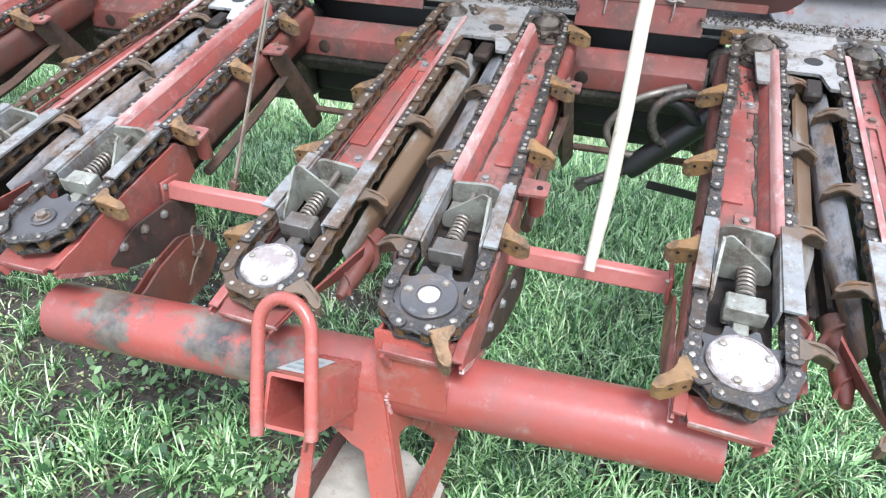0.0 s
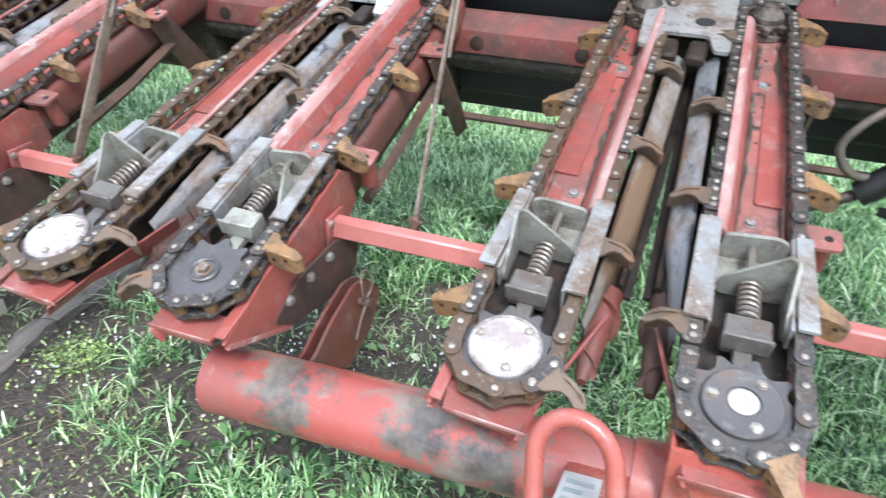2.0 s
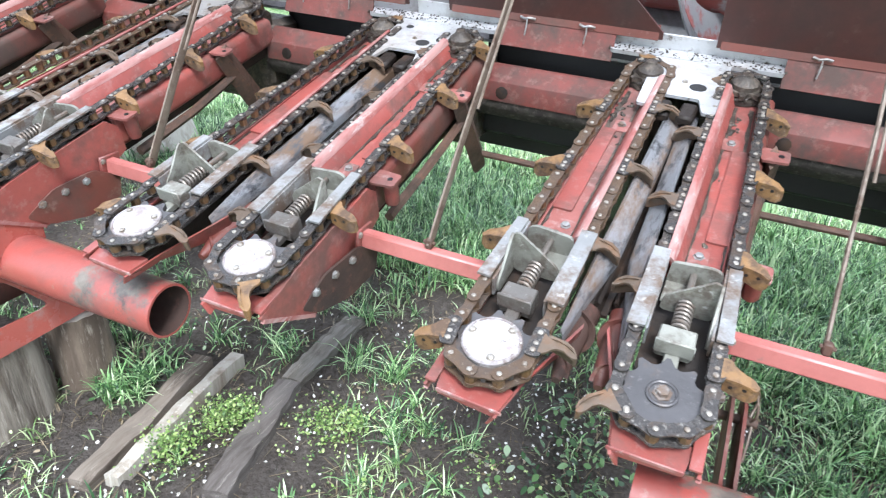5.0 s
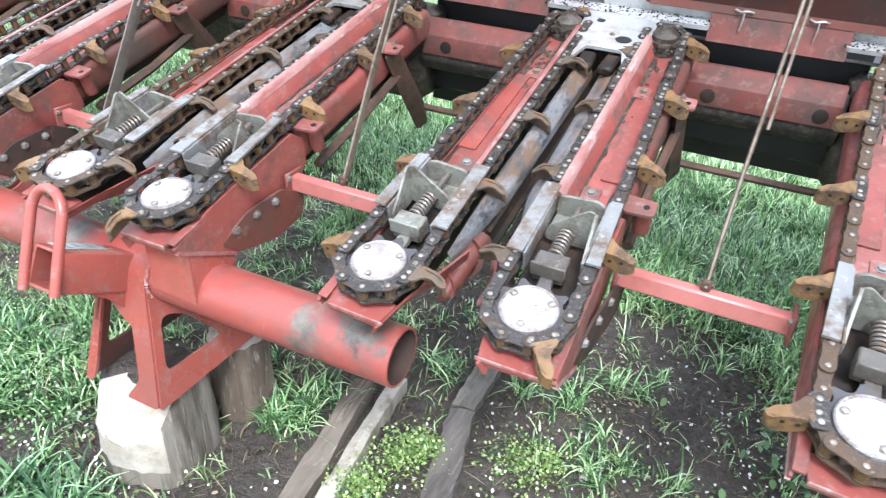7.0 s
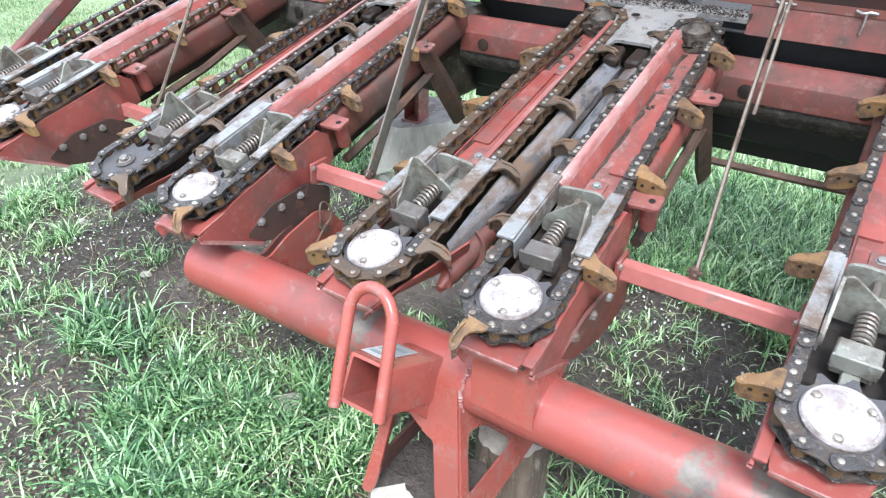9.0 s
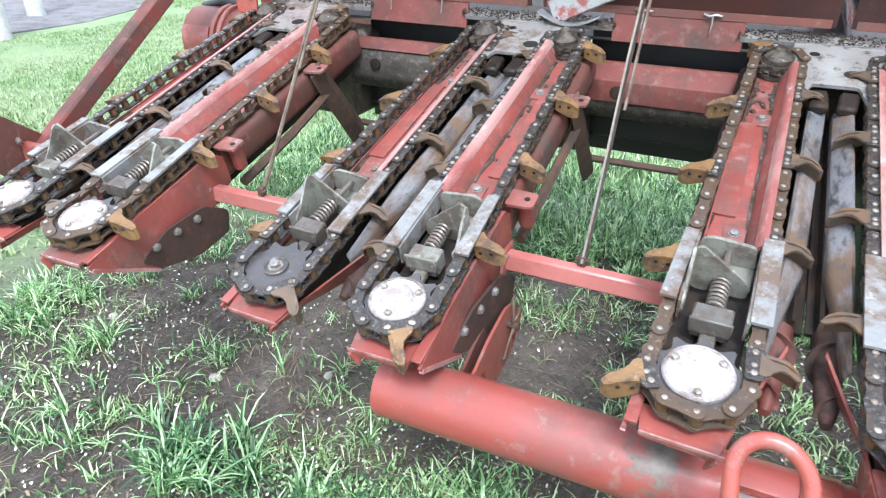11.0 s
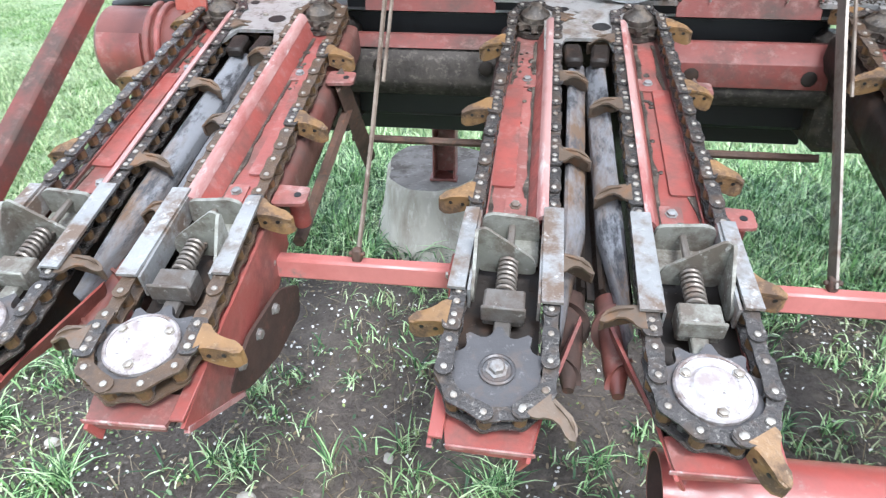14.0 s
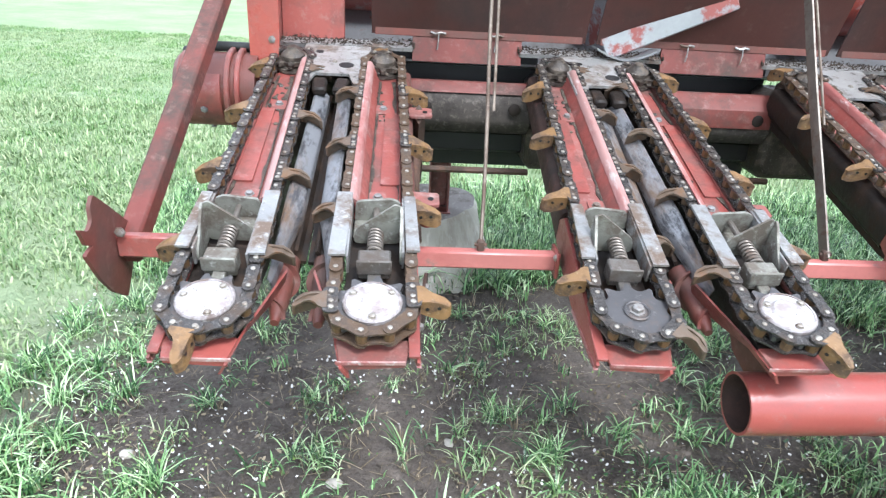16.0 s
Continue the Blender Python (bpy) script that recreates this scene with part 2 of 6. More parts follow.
grass_mat = leaf_material("grass_blade", (0.030, 0.090, 0.028), (0.300, 0.530, 0.205), (0.74, 0.87, 0.53))
lawn_mat = leaf_material("lawn_blade", (0.17, 0.26, 0.115), (0.32, 0.405, 0.205), (0.46, 0.52, 0.315), 0.6, 0.3)
lawn_green_mat = leaf_material("lawn_blade_green", (0.095, 0.19, 0.06), (0.22, 0.36, 0.13), (0.38, 0.48, 0.23), 0.55, 0.4)
sprout_mat = leaf_material("sprout_blade", (0.15, 0.24, 0.08), (0.36, 0.46, 0.22), (0.62, 0.68, 0.43))
dry_mat = leaf_material("dry_straw", (0.16, 0.12, 0.07), (0.27, 0.21, 0.13), (0.42, 0.35, 0.24))
clover_mat = leaf_material("clover_leaf", (0.09, 0.17, 0.04), (0.27, 0.40, 0.11), (0.48, 0.57, 0.23))
herb_mat = leaf_material("herb_leaf", (0.05, 0.13, 0.045), (0.17, 0.32, 0.12), (0.40, 0.55, 0.28))
blue_grass_mat = leaf_material("blue_green_blade", (0.028, 0.085, 0.030), (0.19, 0.37, 0.155), (0.54, 0.74, 0.42))
weed_mat = leaf_material("weed_leaf", (0.035, 0.085, 0.028), (0.10, 0.20, 0.065), (0.24, 0.37, 0.16))


def soil_material():
    m, nt, bsdf = tree("dark_garden_soil")
    co = nt.nodes.new("ShaderNodeTexCoord")
    coarse = noise_fac(nt, 1.7, 5, 0.6, 0.35, 0.65, 2.0)
    mid = noise_fac(nt, 14, 8, 0.7, 0.35, 0.68, 5.0)
    fine = noise_fac(nt, 90, 6, 0.7, 0.3, 0.7, 9.0)
    col = blend(nt, coarse, (0.060, 0.050, 0.042), (0.160, 0.134, 0.115))
    # a trodden, drier stretch of earth
    dry = nt.nodes.new("ShaderNodeVectorMath")
    dry.operation = "MULTIPLY_ADD"
    dry.inputs[1].default_value, dry.inputs[2].default_value = (1.0, 1.9, 0.0), (1.65, -1.9 * 0.62, 0.0)
    nt.links.new(co.outputs["Object"], dry.inputs[0])
    span = nt.nodes.new("ShaderNodeVectorMath")
    span.operation = "LENGTH"
    nt.links.new(dry.outputs[0], span.inputs[0])
    worn = nt.nodes.new("ShaderNodeMapRange")
    worn.inputs["From Min"].default_value, worn.inputs["From Max"].default_value = 1.15, 0.45
    nt.links.new(span.outputs["Value"], worn.inputs["Value"])
    col = blend(nt, worn.outputs["Result"], col, blend(nt, coarse, (0.180, 0.144, 0.120), (0.270, 0.222, 0.188)))
    col = blend(nt, mix_value(nt, mid, 0.0, 0.70), col, (0.030, 0.025, 0.021))
    col = blend(nt, mix_value(nt, fine, 0.0, 0.5), col, (0.22, 0.195, 0.175))
    # the lawn away from the machine is closed turf
    sep = nt.nodes.new("ShaderNodeSeparateXYZ")
    nt.links.new(co.outputs["Object"], sep.inputs[0])
    shaped = nt.nodes.new("ShaderNodeVectorMath")
    shaped.operation = "MULTIPLY_ADD"
    shaped.inputs[1].default_value, shaped.inputs[2].default_value = (1.0, 1.75, 0.0), (0.1, -0.45, 0.0)
    nt.links.new(co.outputs["Object"], shaped.inputs[0])
    far = nt.nodes.new("ShaderNodeVectorMath")
    far.operation = "LENGTH"
    nt.links.new(shaped.outputs[0], far.inputs[0])
    r = nt.nodes.new("ShaderNodeMapRange")
    r.inputs["From Min"].default_value, r.inputs["From Max"].default_value = 2.9, 3.7
    nt.links.new(far.outputs["Value"], r.inputs["Value"])
    turf = blend(nt, noise_fac(nt, 0.9, 4, 0.6, 0.38, 0.62, 14.0), (0.23, 0.325, 0.165), (0.37, 0.43, 0.255))
    turf = blend(nt, mix_value(nt, mid, 0.0, 0.5), turf, (0.20, 0.31, 0.155))
    turf = blend(nt, mix_value(nt, fine, 0.0, 0.4), turf, (0.33, 0.42, 0.26))
    col = blend(nt, r.outputs["Result"], col, turf)
    nt.links.new(col, bsdf.inputs["Base Color"])
    bsdf.inputs["Roughness"].default_value = 0.95
    bsdf.inputs["Specular IOR Level"].default_value = 0.2
    relief(nt, bsdf, mid, 1.0, 0.022)
    return m


soil = soil_material()

# ---- mesh helpers ----


class Geo:
    """Vertices and faces of one mesh, with a material slot per face."""

    def __init__(self):
        self.v, self.f, self.m = [], [], []

    def add(self, verts, faces, mat=None, slot=0):
        base = len(self.v)
        self.v += [tuple(mat @ Vector(p)) if mat else tuple(p) for p in verts]
        self.f += [tuple(base + i for i in f) for f in faces]
        self.m += [slot] * len(faces)
        return self

    def box(self, x0, x1, y0, y1, z0, z1, bevel=0.002, mat=None, slot=0):
        """A box with chamfered edges."""
        b = min(bevel, (x1 - x0) * 0.4, (y1 - y0) * 0.4, (z1 - z0) * 0.4)
        lo, hi = (x0, y0, z0), (x1, y1, z1)
        verts, index = [], {}
        for cx in (0, 1):
            for cy in (0, 1):
                for cz in (0, 1):
                    for axis in range(3):
                        p = []
                        for k, c in enumerate((cx, cy, cz)):
                            edge = hi[k] if c else lo[k]
                            inset = 0 if k == axis else (-b if c else b)
                            p.append(edge + inset)
                        index[(cx, cy, cz, axis)] = len(verts)
                        verts.append(p)
        faces = []
        for axis in range(3):
            o = [k for k in range(3) if k != axis]
            for c in (0, 1):
                ring = []
                for a, d in ((0, 0), (1, 0), (1, 1), (0, 1)):
                    key = [0, 0, 0]
                    key[axis], key[o[0]], key[o[1]] = c, a, d
                    ring.append(index[(*key, axis)])
                faces.append(ring)
            for a in (0, 1):
                for d in (0, 1):
                    key = [0, 0, 0]
                    key[o[0]], key[o[1]] = a, d
                    q = []
                    for c in (0, 1):
                        key[axis] = c
                        q.append((index[(*key, o[0])], index[(*key, o[1])]))
                    faces.append([q[0][0], q[1][0], q[1][1], q[0][1]])
        for cx in (0, 1):
            for cy in (0, 1):
                for cz in (0, 1):
                    faces.append([index[(cx, cy, cz, k)] for k in range(3)])
        return self.add(verts, faces, mat, slot)

    def prism(self, poly, z0, z1, mat=None, slot=0):
        """A polygon in x, y drawn out from z0 to z1."""
        n = len(poly)
        verts = [(x, y, z0) for x, y in poly] + [(x, y, z1) for x, y in poly]
        faces = [list(range(n))[::-1], list(range(n, 2 * n))]
        faces += [[i, (i + 1) % n, n + (i + 1) % n, n + i] for i in range(n)]
        return self.add(verts, faces, mat, slot)

    def turned(self, profile, n=24, mat=None, slot=0, cap=True):
        """A profile of (radius, z) turned about z."""
        verts, faces = [], []
        for r, z in profile:
            verts += [(r * math.cos(2 * math.pi * i / n), r * math.sin(2 * math.pi * i / n), z) for i in range(n)]
        for k in range(len(profile) - 1):
            faces += [[k * n + i, k * n + (i + 1) % n, (k + 1) * n + (i + 1) % n, (k + 1) * n + i] for i in range(n)]
        if cap:
            faces.append(list(range(n))[::-1])
            faces.append([(len(profile) - 1) * n + i for i in range(n)])
        return self.add(verts, faces, mat, slot)

    def sweep(self, points, r, n=8, mat=None, slot=0, flat=1.0, taper=None):
        """A round (or flattened) bar along a line of points."""
        pts = [Vector(p) for p in points]
        verts, faces = [], []
        side = None
        for i, p in enumerate(pts):
            t = (pts[min(i + 1, len(pts) - 1)] - pts[max(i - 1, 0)]).normalized()
            if side is None:
                side = t.cross(Vector((0, 0, 1)) if abs(t.z) < 0.9 else Vector((0, 1, 0))).normalized()
            side = (side - t * side.dot(t)).normalized()
            up = side.cross(t)
            rr = r * (taper[i] if taper else 1.0)
            verts += [tuple(p + side * rr * math.cos(2 * math.pi * k / n) + up * rr * flat * math.sin(2 * math.pi * k / n)) for k in range(n)]
        for i in range(len(pts) - 1):
            faces += [[i * n + k, i * n + (k + 1) % n, (i + 1) * n + (k + 1) % n, (i + 1) * n + k] for k in range(n)]
        faces.append(list(range(n))[::-1])
        faces.append([(len(pts) - 1) * n + k for k in range(n)])
        return self.add(verts, faces, mat, slot)

    def mesh(self, name, mats, smooth=40):
        me = bpy.data.meshes.new(name)
        me.from_pydata(self.v, [], self.f)
        bm = bmesh.new()
        bm.from_mesh(me)
        bmesh.ops.recalc_face_normals(bm, faces=bm.faces)
        bm.to_mesh(me)
        bm.free()
        for m in mats if isinstance(mats, (list, tuple)) else [mats]:
            me.materials.append(m)
        me.polygons.foreach_set("material_index", self.m)
        if smooth:
            me.shade_smooth()
            me.set_sharp_from_angle(angle=radians(smooth))
        return me


def thing(name, label, category, where=None, group="", kind=""):
    """A top-level thing: an empty at its base."""
    ob = new(name)
    ob.empty_display_size = 0.05
    if where:
        ob.matrix_world = where
    return tagged(ob, label, category, group, kind)


def part(name, geo, mats, parent, label="", where=None, smooth=40):
    me = geo if isinstance(geo, bpy.types.Mesh) else geo.mesh(name, mats, smooth)
    ob = new(name, me)
    ob.parent = parent
    if where:
        ob.matrix_basis = where
    if label:
        tagged(ob, label)
    return ob


def solid(name, geo, mats, label, category, where=None, group="", kind="", smooth=40):
    """A top-level thing of one mesh."""
    ob = new(name, geo.mesh(name, mats, smooth))
    if where:
        ob.matrix_world = where
    return tagged(ob, label, category, group, kind)


def round_poly(points, r, n=4):
    """The polygon with its corners rounded."""
    out, k = [], len(points)
    for i in range(k):
        a, b, c = (Vector((*points[(i + d) % k], 0)) for d in (-1, 0, 1))
        ra = min(r, (a - b).length * 0.45, (c - b).length * 0.45)
        p, q = b + (a - b).normalized() * ra, b + (c - b).normalized() * ra
        for j in range(n + 1):
            t = j / n
            s = p * (1 - t) ** 2 + b * 2 * t * (1 - t) + q * t * t
            out.append((s.x, s.y))
    return out


def bolt_head(r=0.008, h=0.006):
    return Geo().turned([(r * 1.35, 0), (r * 1.35, 0.0015), (r, 0.0015), (r, h), (r * 0.7, h + 0.001)], 6)


ALONG_X = Matrix.Rotation(radians(90), 4, "Y")
ALONG_Y = Matrix.Rotation(radians(-90), 4, "X")
# ---- the gathering arms ----
SLOPE = math.atan(0.27)
SPROCKET_HEIGHT, PITCH, HALF = 0.70, 0.75, 0.143
R_FRONT, R_REAR, REACH, LINK, LINKS = 0.067, 0.050, 0.980, 0.0431, 54


def arm_x(i):
    """The x of the i-th arm's sprocket, counted from the end with the guard bar."""
    return PITCH * ((i + 1) // 2 - 4) + (-HALF if i % 2 else HALF)


# how far each arm sits off the even spacing: along x, y and z
ARM_SHIFT = {1: (0.020, -0.010, -0.009), 2: (0.014, -0.040, 0.010), 3: (0.010, -0.005, -0.010), 4: (-0.012, -0.017, -0.002), 5: (0.002, -0.017, 0.011),
             6: (-0.008, -0.023, 0.021), 7: (-0.005, -0.001, 0.008), 8: (-0.014, 0.003, 0.005), 9: (0.014, -0.012, 0.005), 10: (-0.007, 0.008, -0.004),
             11: (0.005, 0.009, -0.006), 12: (0.010, -0.002, 0.006), 13: (0.012, -0.008, 0.009), 14: (0.0, 0.0, 0.0)}
# how far each arm's rear end swings along x
TOE = {1: 0.004, 2: -0.022, 3: 0.020, 4: -0.015, 5: 0.020, 6: -0.015, 7: 0.022, 8: -0.004, 9: 0.038, 10: 0.0, 11: 0.044, 12: 0.003, 13: 0.048, 14: 0.0}


def chain_at(s):
    """Place (w, v) on the chain's loop, its tangent and the way out of the loop. w is towards the crop row; the row strand runs back."""
    arc1 = math.pi * R_REAR
    s %= LINKS * LINK
    if s < REACH:
        k = s / REACH
        d = Vector((R_REAR - R_FRONT, REACH)).normalized()
        p = Vector((R_FRONT + (R_REAR - R_FRONT) * k, REACH * k))
        return p, d, Vector((d.y, -d.x))
    s -= REACH
    if s < arc1:
        a = s / R_REAR
        o = Vector((math.cos(a), math.sin(a)))
        return Vector((0, REACH)) + o * R_REAR, Vector((-o.y, o.x)), o
    s -= arc1
    if s < REACH:
        k = s / REACH
        d = Vector((R_REAR - R_FRONT, -REACH)).normalized()
        p = Vector((-R_REAR + (R_REAR - R_FRONT) * k, REACH * (1 - k)))
        return p, d, Vector((d.y, -d.x))
    s -= REACH
    a = math.pi + s / R_FRONT
    o = Vector((math.cos(a), math.sin(a)))
    return o * R_FRONT, Vector((-o.y, o.x)), o


def link_poly(length, width, waist):
    n, out = 6, []
    h = length / 2
    for j in range(n + 1):
        a = math.pi * j / n
        out.append((width / 2 * math.cos(a), h + width / 2 * math.sin(a)))
    out.append((-waist / 2, 0))
    for j in range(n + 1):
        a = math.pi + math.pi * j / n
        out.append((width / 2 * math.cos(a), -h + width / 2 * math.sin(a)))
    out.append((waist / 2, 0))
    return out


def make_links(steel):
    """Outer link with rivet heads, and inner link."""
    outer = Geo()
    outer.prism(link_poly(LINK, 0.0240, 0.0205), 0.0005, 0.0038)
    outer.prism(link_poly(LINK, 0.0240, 0.0205), -0.0275, -0.0242)
    for y in (-LINK / 2, LINK / 2):
        outer.turned([(0.0047, 0.0036), (0.0044, 0.0056), (0.0026, 0.0066)], 8, Matrix.Translation((0, y, 0)), 1)
    inner = Geo()
    inner.prism(link_poly(LINK, 0.0225, 0.018), -0.0034, -0.0002)
    inner.prism(link_poly(LINK, 0.0225, 0.018), -0.0237, -0.0205)
    for y in (-LINK / 2, LINK / 2):
        inner.turned([(0.0098, -0.0205), (0.0102, -0.012), (0.0098, -0.0034)], 8, Matrix.Translation((0, y, 0)), 1)
    return outer.mesh("chain_link", [steel, rivet_metal]), inner.mesh("chain_link", [steel, roller_rust])


chain_rust = surface("rusty_chain_steel", (0.105, 0.066, 0.040), (0.072, 0.052, 0.040), (0.30, 0.25, 0.19), (0.45, 0.8), (0.3, 0.1), scale=28, wear=(0.46, 0.62), dirt=(0.58, 0.72), fine=160, bump=0.7)
LINK_SETS = {"oily": make_links(chain_steel), "rusty": make_links(chain_rust)}


def make_paddle(flip):
    """A horn-shaped scoop: a top plate with a hollow trailing edge, a wall with two holes along its leading side and round the tip."""
    g = Geo()
    k = -1 if flip else 1
    edge = [(0.007, -0.018), (0.014, -0.0185), (0.0195, -0.015), (0.024, -0.008), (0.031, -0.002), (0.040, 0.0005), (0.049, -0.001), (0.0545, 0.001),
            (0.0575, 0.006), (0.0565, 0.0125), (0.051, 0.0175), (0.040, 0.0195), (0.007, 0.0195)]

    def sag(x):
        return -15.0 * max(0.0, x - 0.026) ** 2

    edge = [(x if x < 0.012 else 0.012 + (x - 0.012) * 1.12, y * 1.06) for x, y in edge]
    n = len(edge)
    top = [(x, k * y, 0.0052 + sag(x)) for x, y in edge]
    low = [(x, k * y, 0.0010 + sag(x)) for x, y in edge]
    quads = [[c, (c + 1) % n, n + (c + 1) % n, n + c] for c in range(n)]
    base = round_poly([(-0.0115, -0.030), (0.0115, -0.030), (0.0155, -0.014), (0.0155, 0.014), (0.0115, 0.030), (-0.0115, 0.030)], 0.007, 3)
    g.prism(base, 0.0008, 0.0046, None, 2)
    g.add(top + low, [list(range(n)), list(range(n, 2 * n))[::-1]] + quads)
    path = [(0.012, 0.0185), (0.0288, 0.0196), (0.0434, 0.0189), (0.0540, 0.0164), (0.0600, 0.0115), (0.0608, 0.0064), (0.0590, 0.0016)]
    deep = [0.024, 0.032, 0.034, 0.030, 0.024, 0.019, 0.014]
    verts, faces = [], []
    for j, (x, y) in enumerate(path):
        a, b = path[max(j - 1, 0)], path[min(j + 1, len(path) - 1)]
        t = Vector((b[0] - a[0], b[1] - a[1])).normalized()
        for e, z in ((0.0, sag(x) + 0.003), (0.0, sag(x) - deep[j]), (-0.0038, sag(x) - deep[j]), (-0.0038, sag(x) + 0.003)):
            verts.append((x - t.y * -e, k * (y + t.x * e), z))
    for j in range(len(path) - 1):
        faces += [[j * 4 + c, j * 4 + (c + 1) % 4, j * 4 + 4 + (c + 1) % 4, j * 4 + 4 + c] for c in range(4)]
    faces += [[0, 1, 2, 3], [len(verts) - 4 + c for c in range(4)]]
    g.add(verts, faces)
    for x in (0.023, 0.043):
        y1 = k * (0.0197 if x < 0.03 else 0.0191)
        hole = [(x + 0.0034 * math.cos(a * math.pi / 4), -0.013 + 0.0034 * math.sin(a * math.pi / 4)) for a in range(8)]
        g.prism(hole, min(y1, y1 + 0.0006 * k), max(y1, y1 + 0.0006 * k), Matrix(((1, 0, 0, 0), (0, 0, 1, 0), (0, 1, 0, 0), (0, 0, 0, 1))), 1)
    for y in (-0.0207, 0.0207):
        g.turned([(0.0052, 0.0050), (0.0048, 0.0070), (0.0028, 0.0080)], 8, Matrix.Translation((0, k * y * 0.9, 0)), 3)
    return g


PADDLES = {f: make_paddle(f) for f in (False, True)}
PADDLE_MESH = {(f, w): PADDLES[f].mesh("paddle", [ochre if w == "ochre" else rust_paddle, black, chain_steel, rivet_metal]) for f in (False, True) for w in ("ochre", "rust")}
BOLT = bolt_head().mesh("bolt", bare)
BOLT_SMALL = bolt_head(0.0058, 0.004).mesh("bolt", rivet_metal)


def sprocket_geo(teeth=10):
    pts = []
    for i in range(teeth):
        a = 2 * math.pi * i / teeth
        st = 2 * math.pi / teeth
        for da, r in ((-0.30, 0.0575), (-0.14, 0.066), (-0.07, 0.071), (0.07, 0.071), (0.14, 0.066), (0.30, 0.0575), (0.42, 0.0555), (0.5, 0.055)):
            pts.append((r * math.cos(a + da * st), r * math.sin(a + da * st)))
    return Geo().prism(pts, -0.0185, -0.0075)


def spring_geo(length, r, wire, turns):
    pts = []
    n = int(turns * 12)
    for i in range(n + 1):
        a = 2 * math.pi * turns * i / n
        pts.append((r * math.cos(a), length * i / n, r * math.sin(a)))
    return Geo().sweep(pts, wire, 6)


def gathering_arm(i, cap, phase, row_wear):
    """One arm: sprocket, chain with paddles, tensioner, cover and frame. w runs towards the crop row."""
    s = 1 if i % 2 else -1
    arm = thing("gathering_arm", ARM_LABELS[cap], "gathering chain", Matrix.Translation(Vector((arm_x(i), 0, SPROCKET_HEIGHT)) + Vector(ARM_SHIFT[i])) @ Matrix.Rotation(SLOPE - ARM_SHIFT[i][2] / REACH, 4, "X") @ Matrix.Rotation(-TOE[i] / REACH, 4, "Z"), "arms of the corn header")

    def bx(g, w0, w1, v0, v1, h0, h1, bevel=0.002, slot=0):
        return g.box(min(s * w0, s * w1), max(s * w0, s * w1), v0, v1, h0, h1, bevel, None, slot)

    def flat(g, poly, h0, h1, slot=0):
        return g.prism([(s * w, v) for w, v in poly], h0, h1, None, slot)

    upright_v = Matrix(((0, 0, 1, 0), (1, 0, 0, 0), (0, 1, 0, 0), (0, 0, 0, 1)))  # polygon (v, h) drawn out along x
    upright_w = Matrix(((1, 0, 0, 0), (0, 0, 1, 0), (0, 1, 0, 0), (0, 0, 0, 1)))  # polygon (x, h) drawn out along v

    def sheet_v(g, poly, w0, w1, slot=0):
        return g.prism(poly, min(s * w0, s * w1), max(s * w0, s * w1), upright_v, slot)

    def sheet_w(g, poly, v0, v1, slot=0):
        return g.prism([(s * w, h) for w, h in poly], v0, v1, upright_w, slot)

    # frame: hollow sheet body with a long side plate, thin at the tip
    g = Geo()
    sheet_v(g, [(-0.075, -0.05), (0.975, -0.05), (0.99, -0.10), (0.96, -0.155), (0.34, -0.145), (0.22, -0.125), (0.02, -0.085), (-0.085, -0.056)], -0.062, 0.052)
    # body coloured near black to deepen the shade under the arm
    part("frame_body", g, grime_and_shade, arm)
    g = Geo()
    deep = s < 0
    sheet_v(g, [(-0.090, -0.050), (0.03, -0.034), (0.30, -0.034), (0.33, -0.060), (0.33, -0.130), (0.24, -0.160), (0.12, -0.182), (0.045, -0.178), (-0.086, -0.061)] if deep else [(-0.090, -0.050), (0.03, -0.034), (0.30, -0.034), (0.33, -0.060), (0.33, -0.110), (0.28, -0.125), (0.10, -0.110), (-0.086, -0.061)], -0.079, -0.074)
    bx(g, -0.0785, -0.060, -0.085, 0.31, -0.0455, -0.0395, 0.001)
    side = part("side_plate", g, red, arm)
    g = Geo()
    if not deep:
        sheet_v(g, [(-0.088, -0.064), (-0.082, -0.058), (0.10, -0.106), (0.10, -0.113)], -0.081, -0.0735)
    else:
        sheet_v(g, [(-0.088, -0.064), (-0.082, -0.058), (0.049, -0.174), (0.045, -0.181)], -0.081, -0.0735)
    part("worn_edge", g, worn_edge, side, "pale worn lower edge")
    # tube along the outer side, back to the beam
    g = Geo()
    sheet_w(g, round_poly([(-0.080, -0.040), (-0.028, -0.040), (-0.028, -0.125), (-0.080, -0.125)], 0.02, 3), 0.33, 1.0)
    # the fifth arm's tube has shade put into its colour
    part("side_tube", g, grime_and_shade if i == 5 else grimy if i == 3 else red_dark if i % 3 else red, arm)
    # shoe at the tip
    g = Geo()
    flat(g, round_poly([(-0.056, -0.090), (0.050, -0.090), (0.058, -0.045), (-0.064, -0.045)], 0.004, 2), -0.052, -0.046)
    sheet_w(g, [(-0.056, -0.052), (0.050, -0.052), (0.048, -0.066), (-0.054, -0.060)], -0.0905, -0.086)
    shoe = part("tip_shoe", g, red, arm)
    g = Geo().box(-0.056, 0.056, -0.0925, -0.0895, -0.0535, -0.0450, 0.001)
    part("worn_edge", g, worn_edge, shoe, "pale worn front edge")
    # rusty flared plate with its bolts
    if deep or i == 13:
        g = Geo()
        flare = Matrix.Translation((-s * 0.0835, 0.075, -0.075)) @ Matrix.Rotation(s * radians(7 if s < 0 else 3), 4, "Z") @ Matrix.Rotation(-SLOPE, 4, "X")
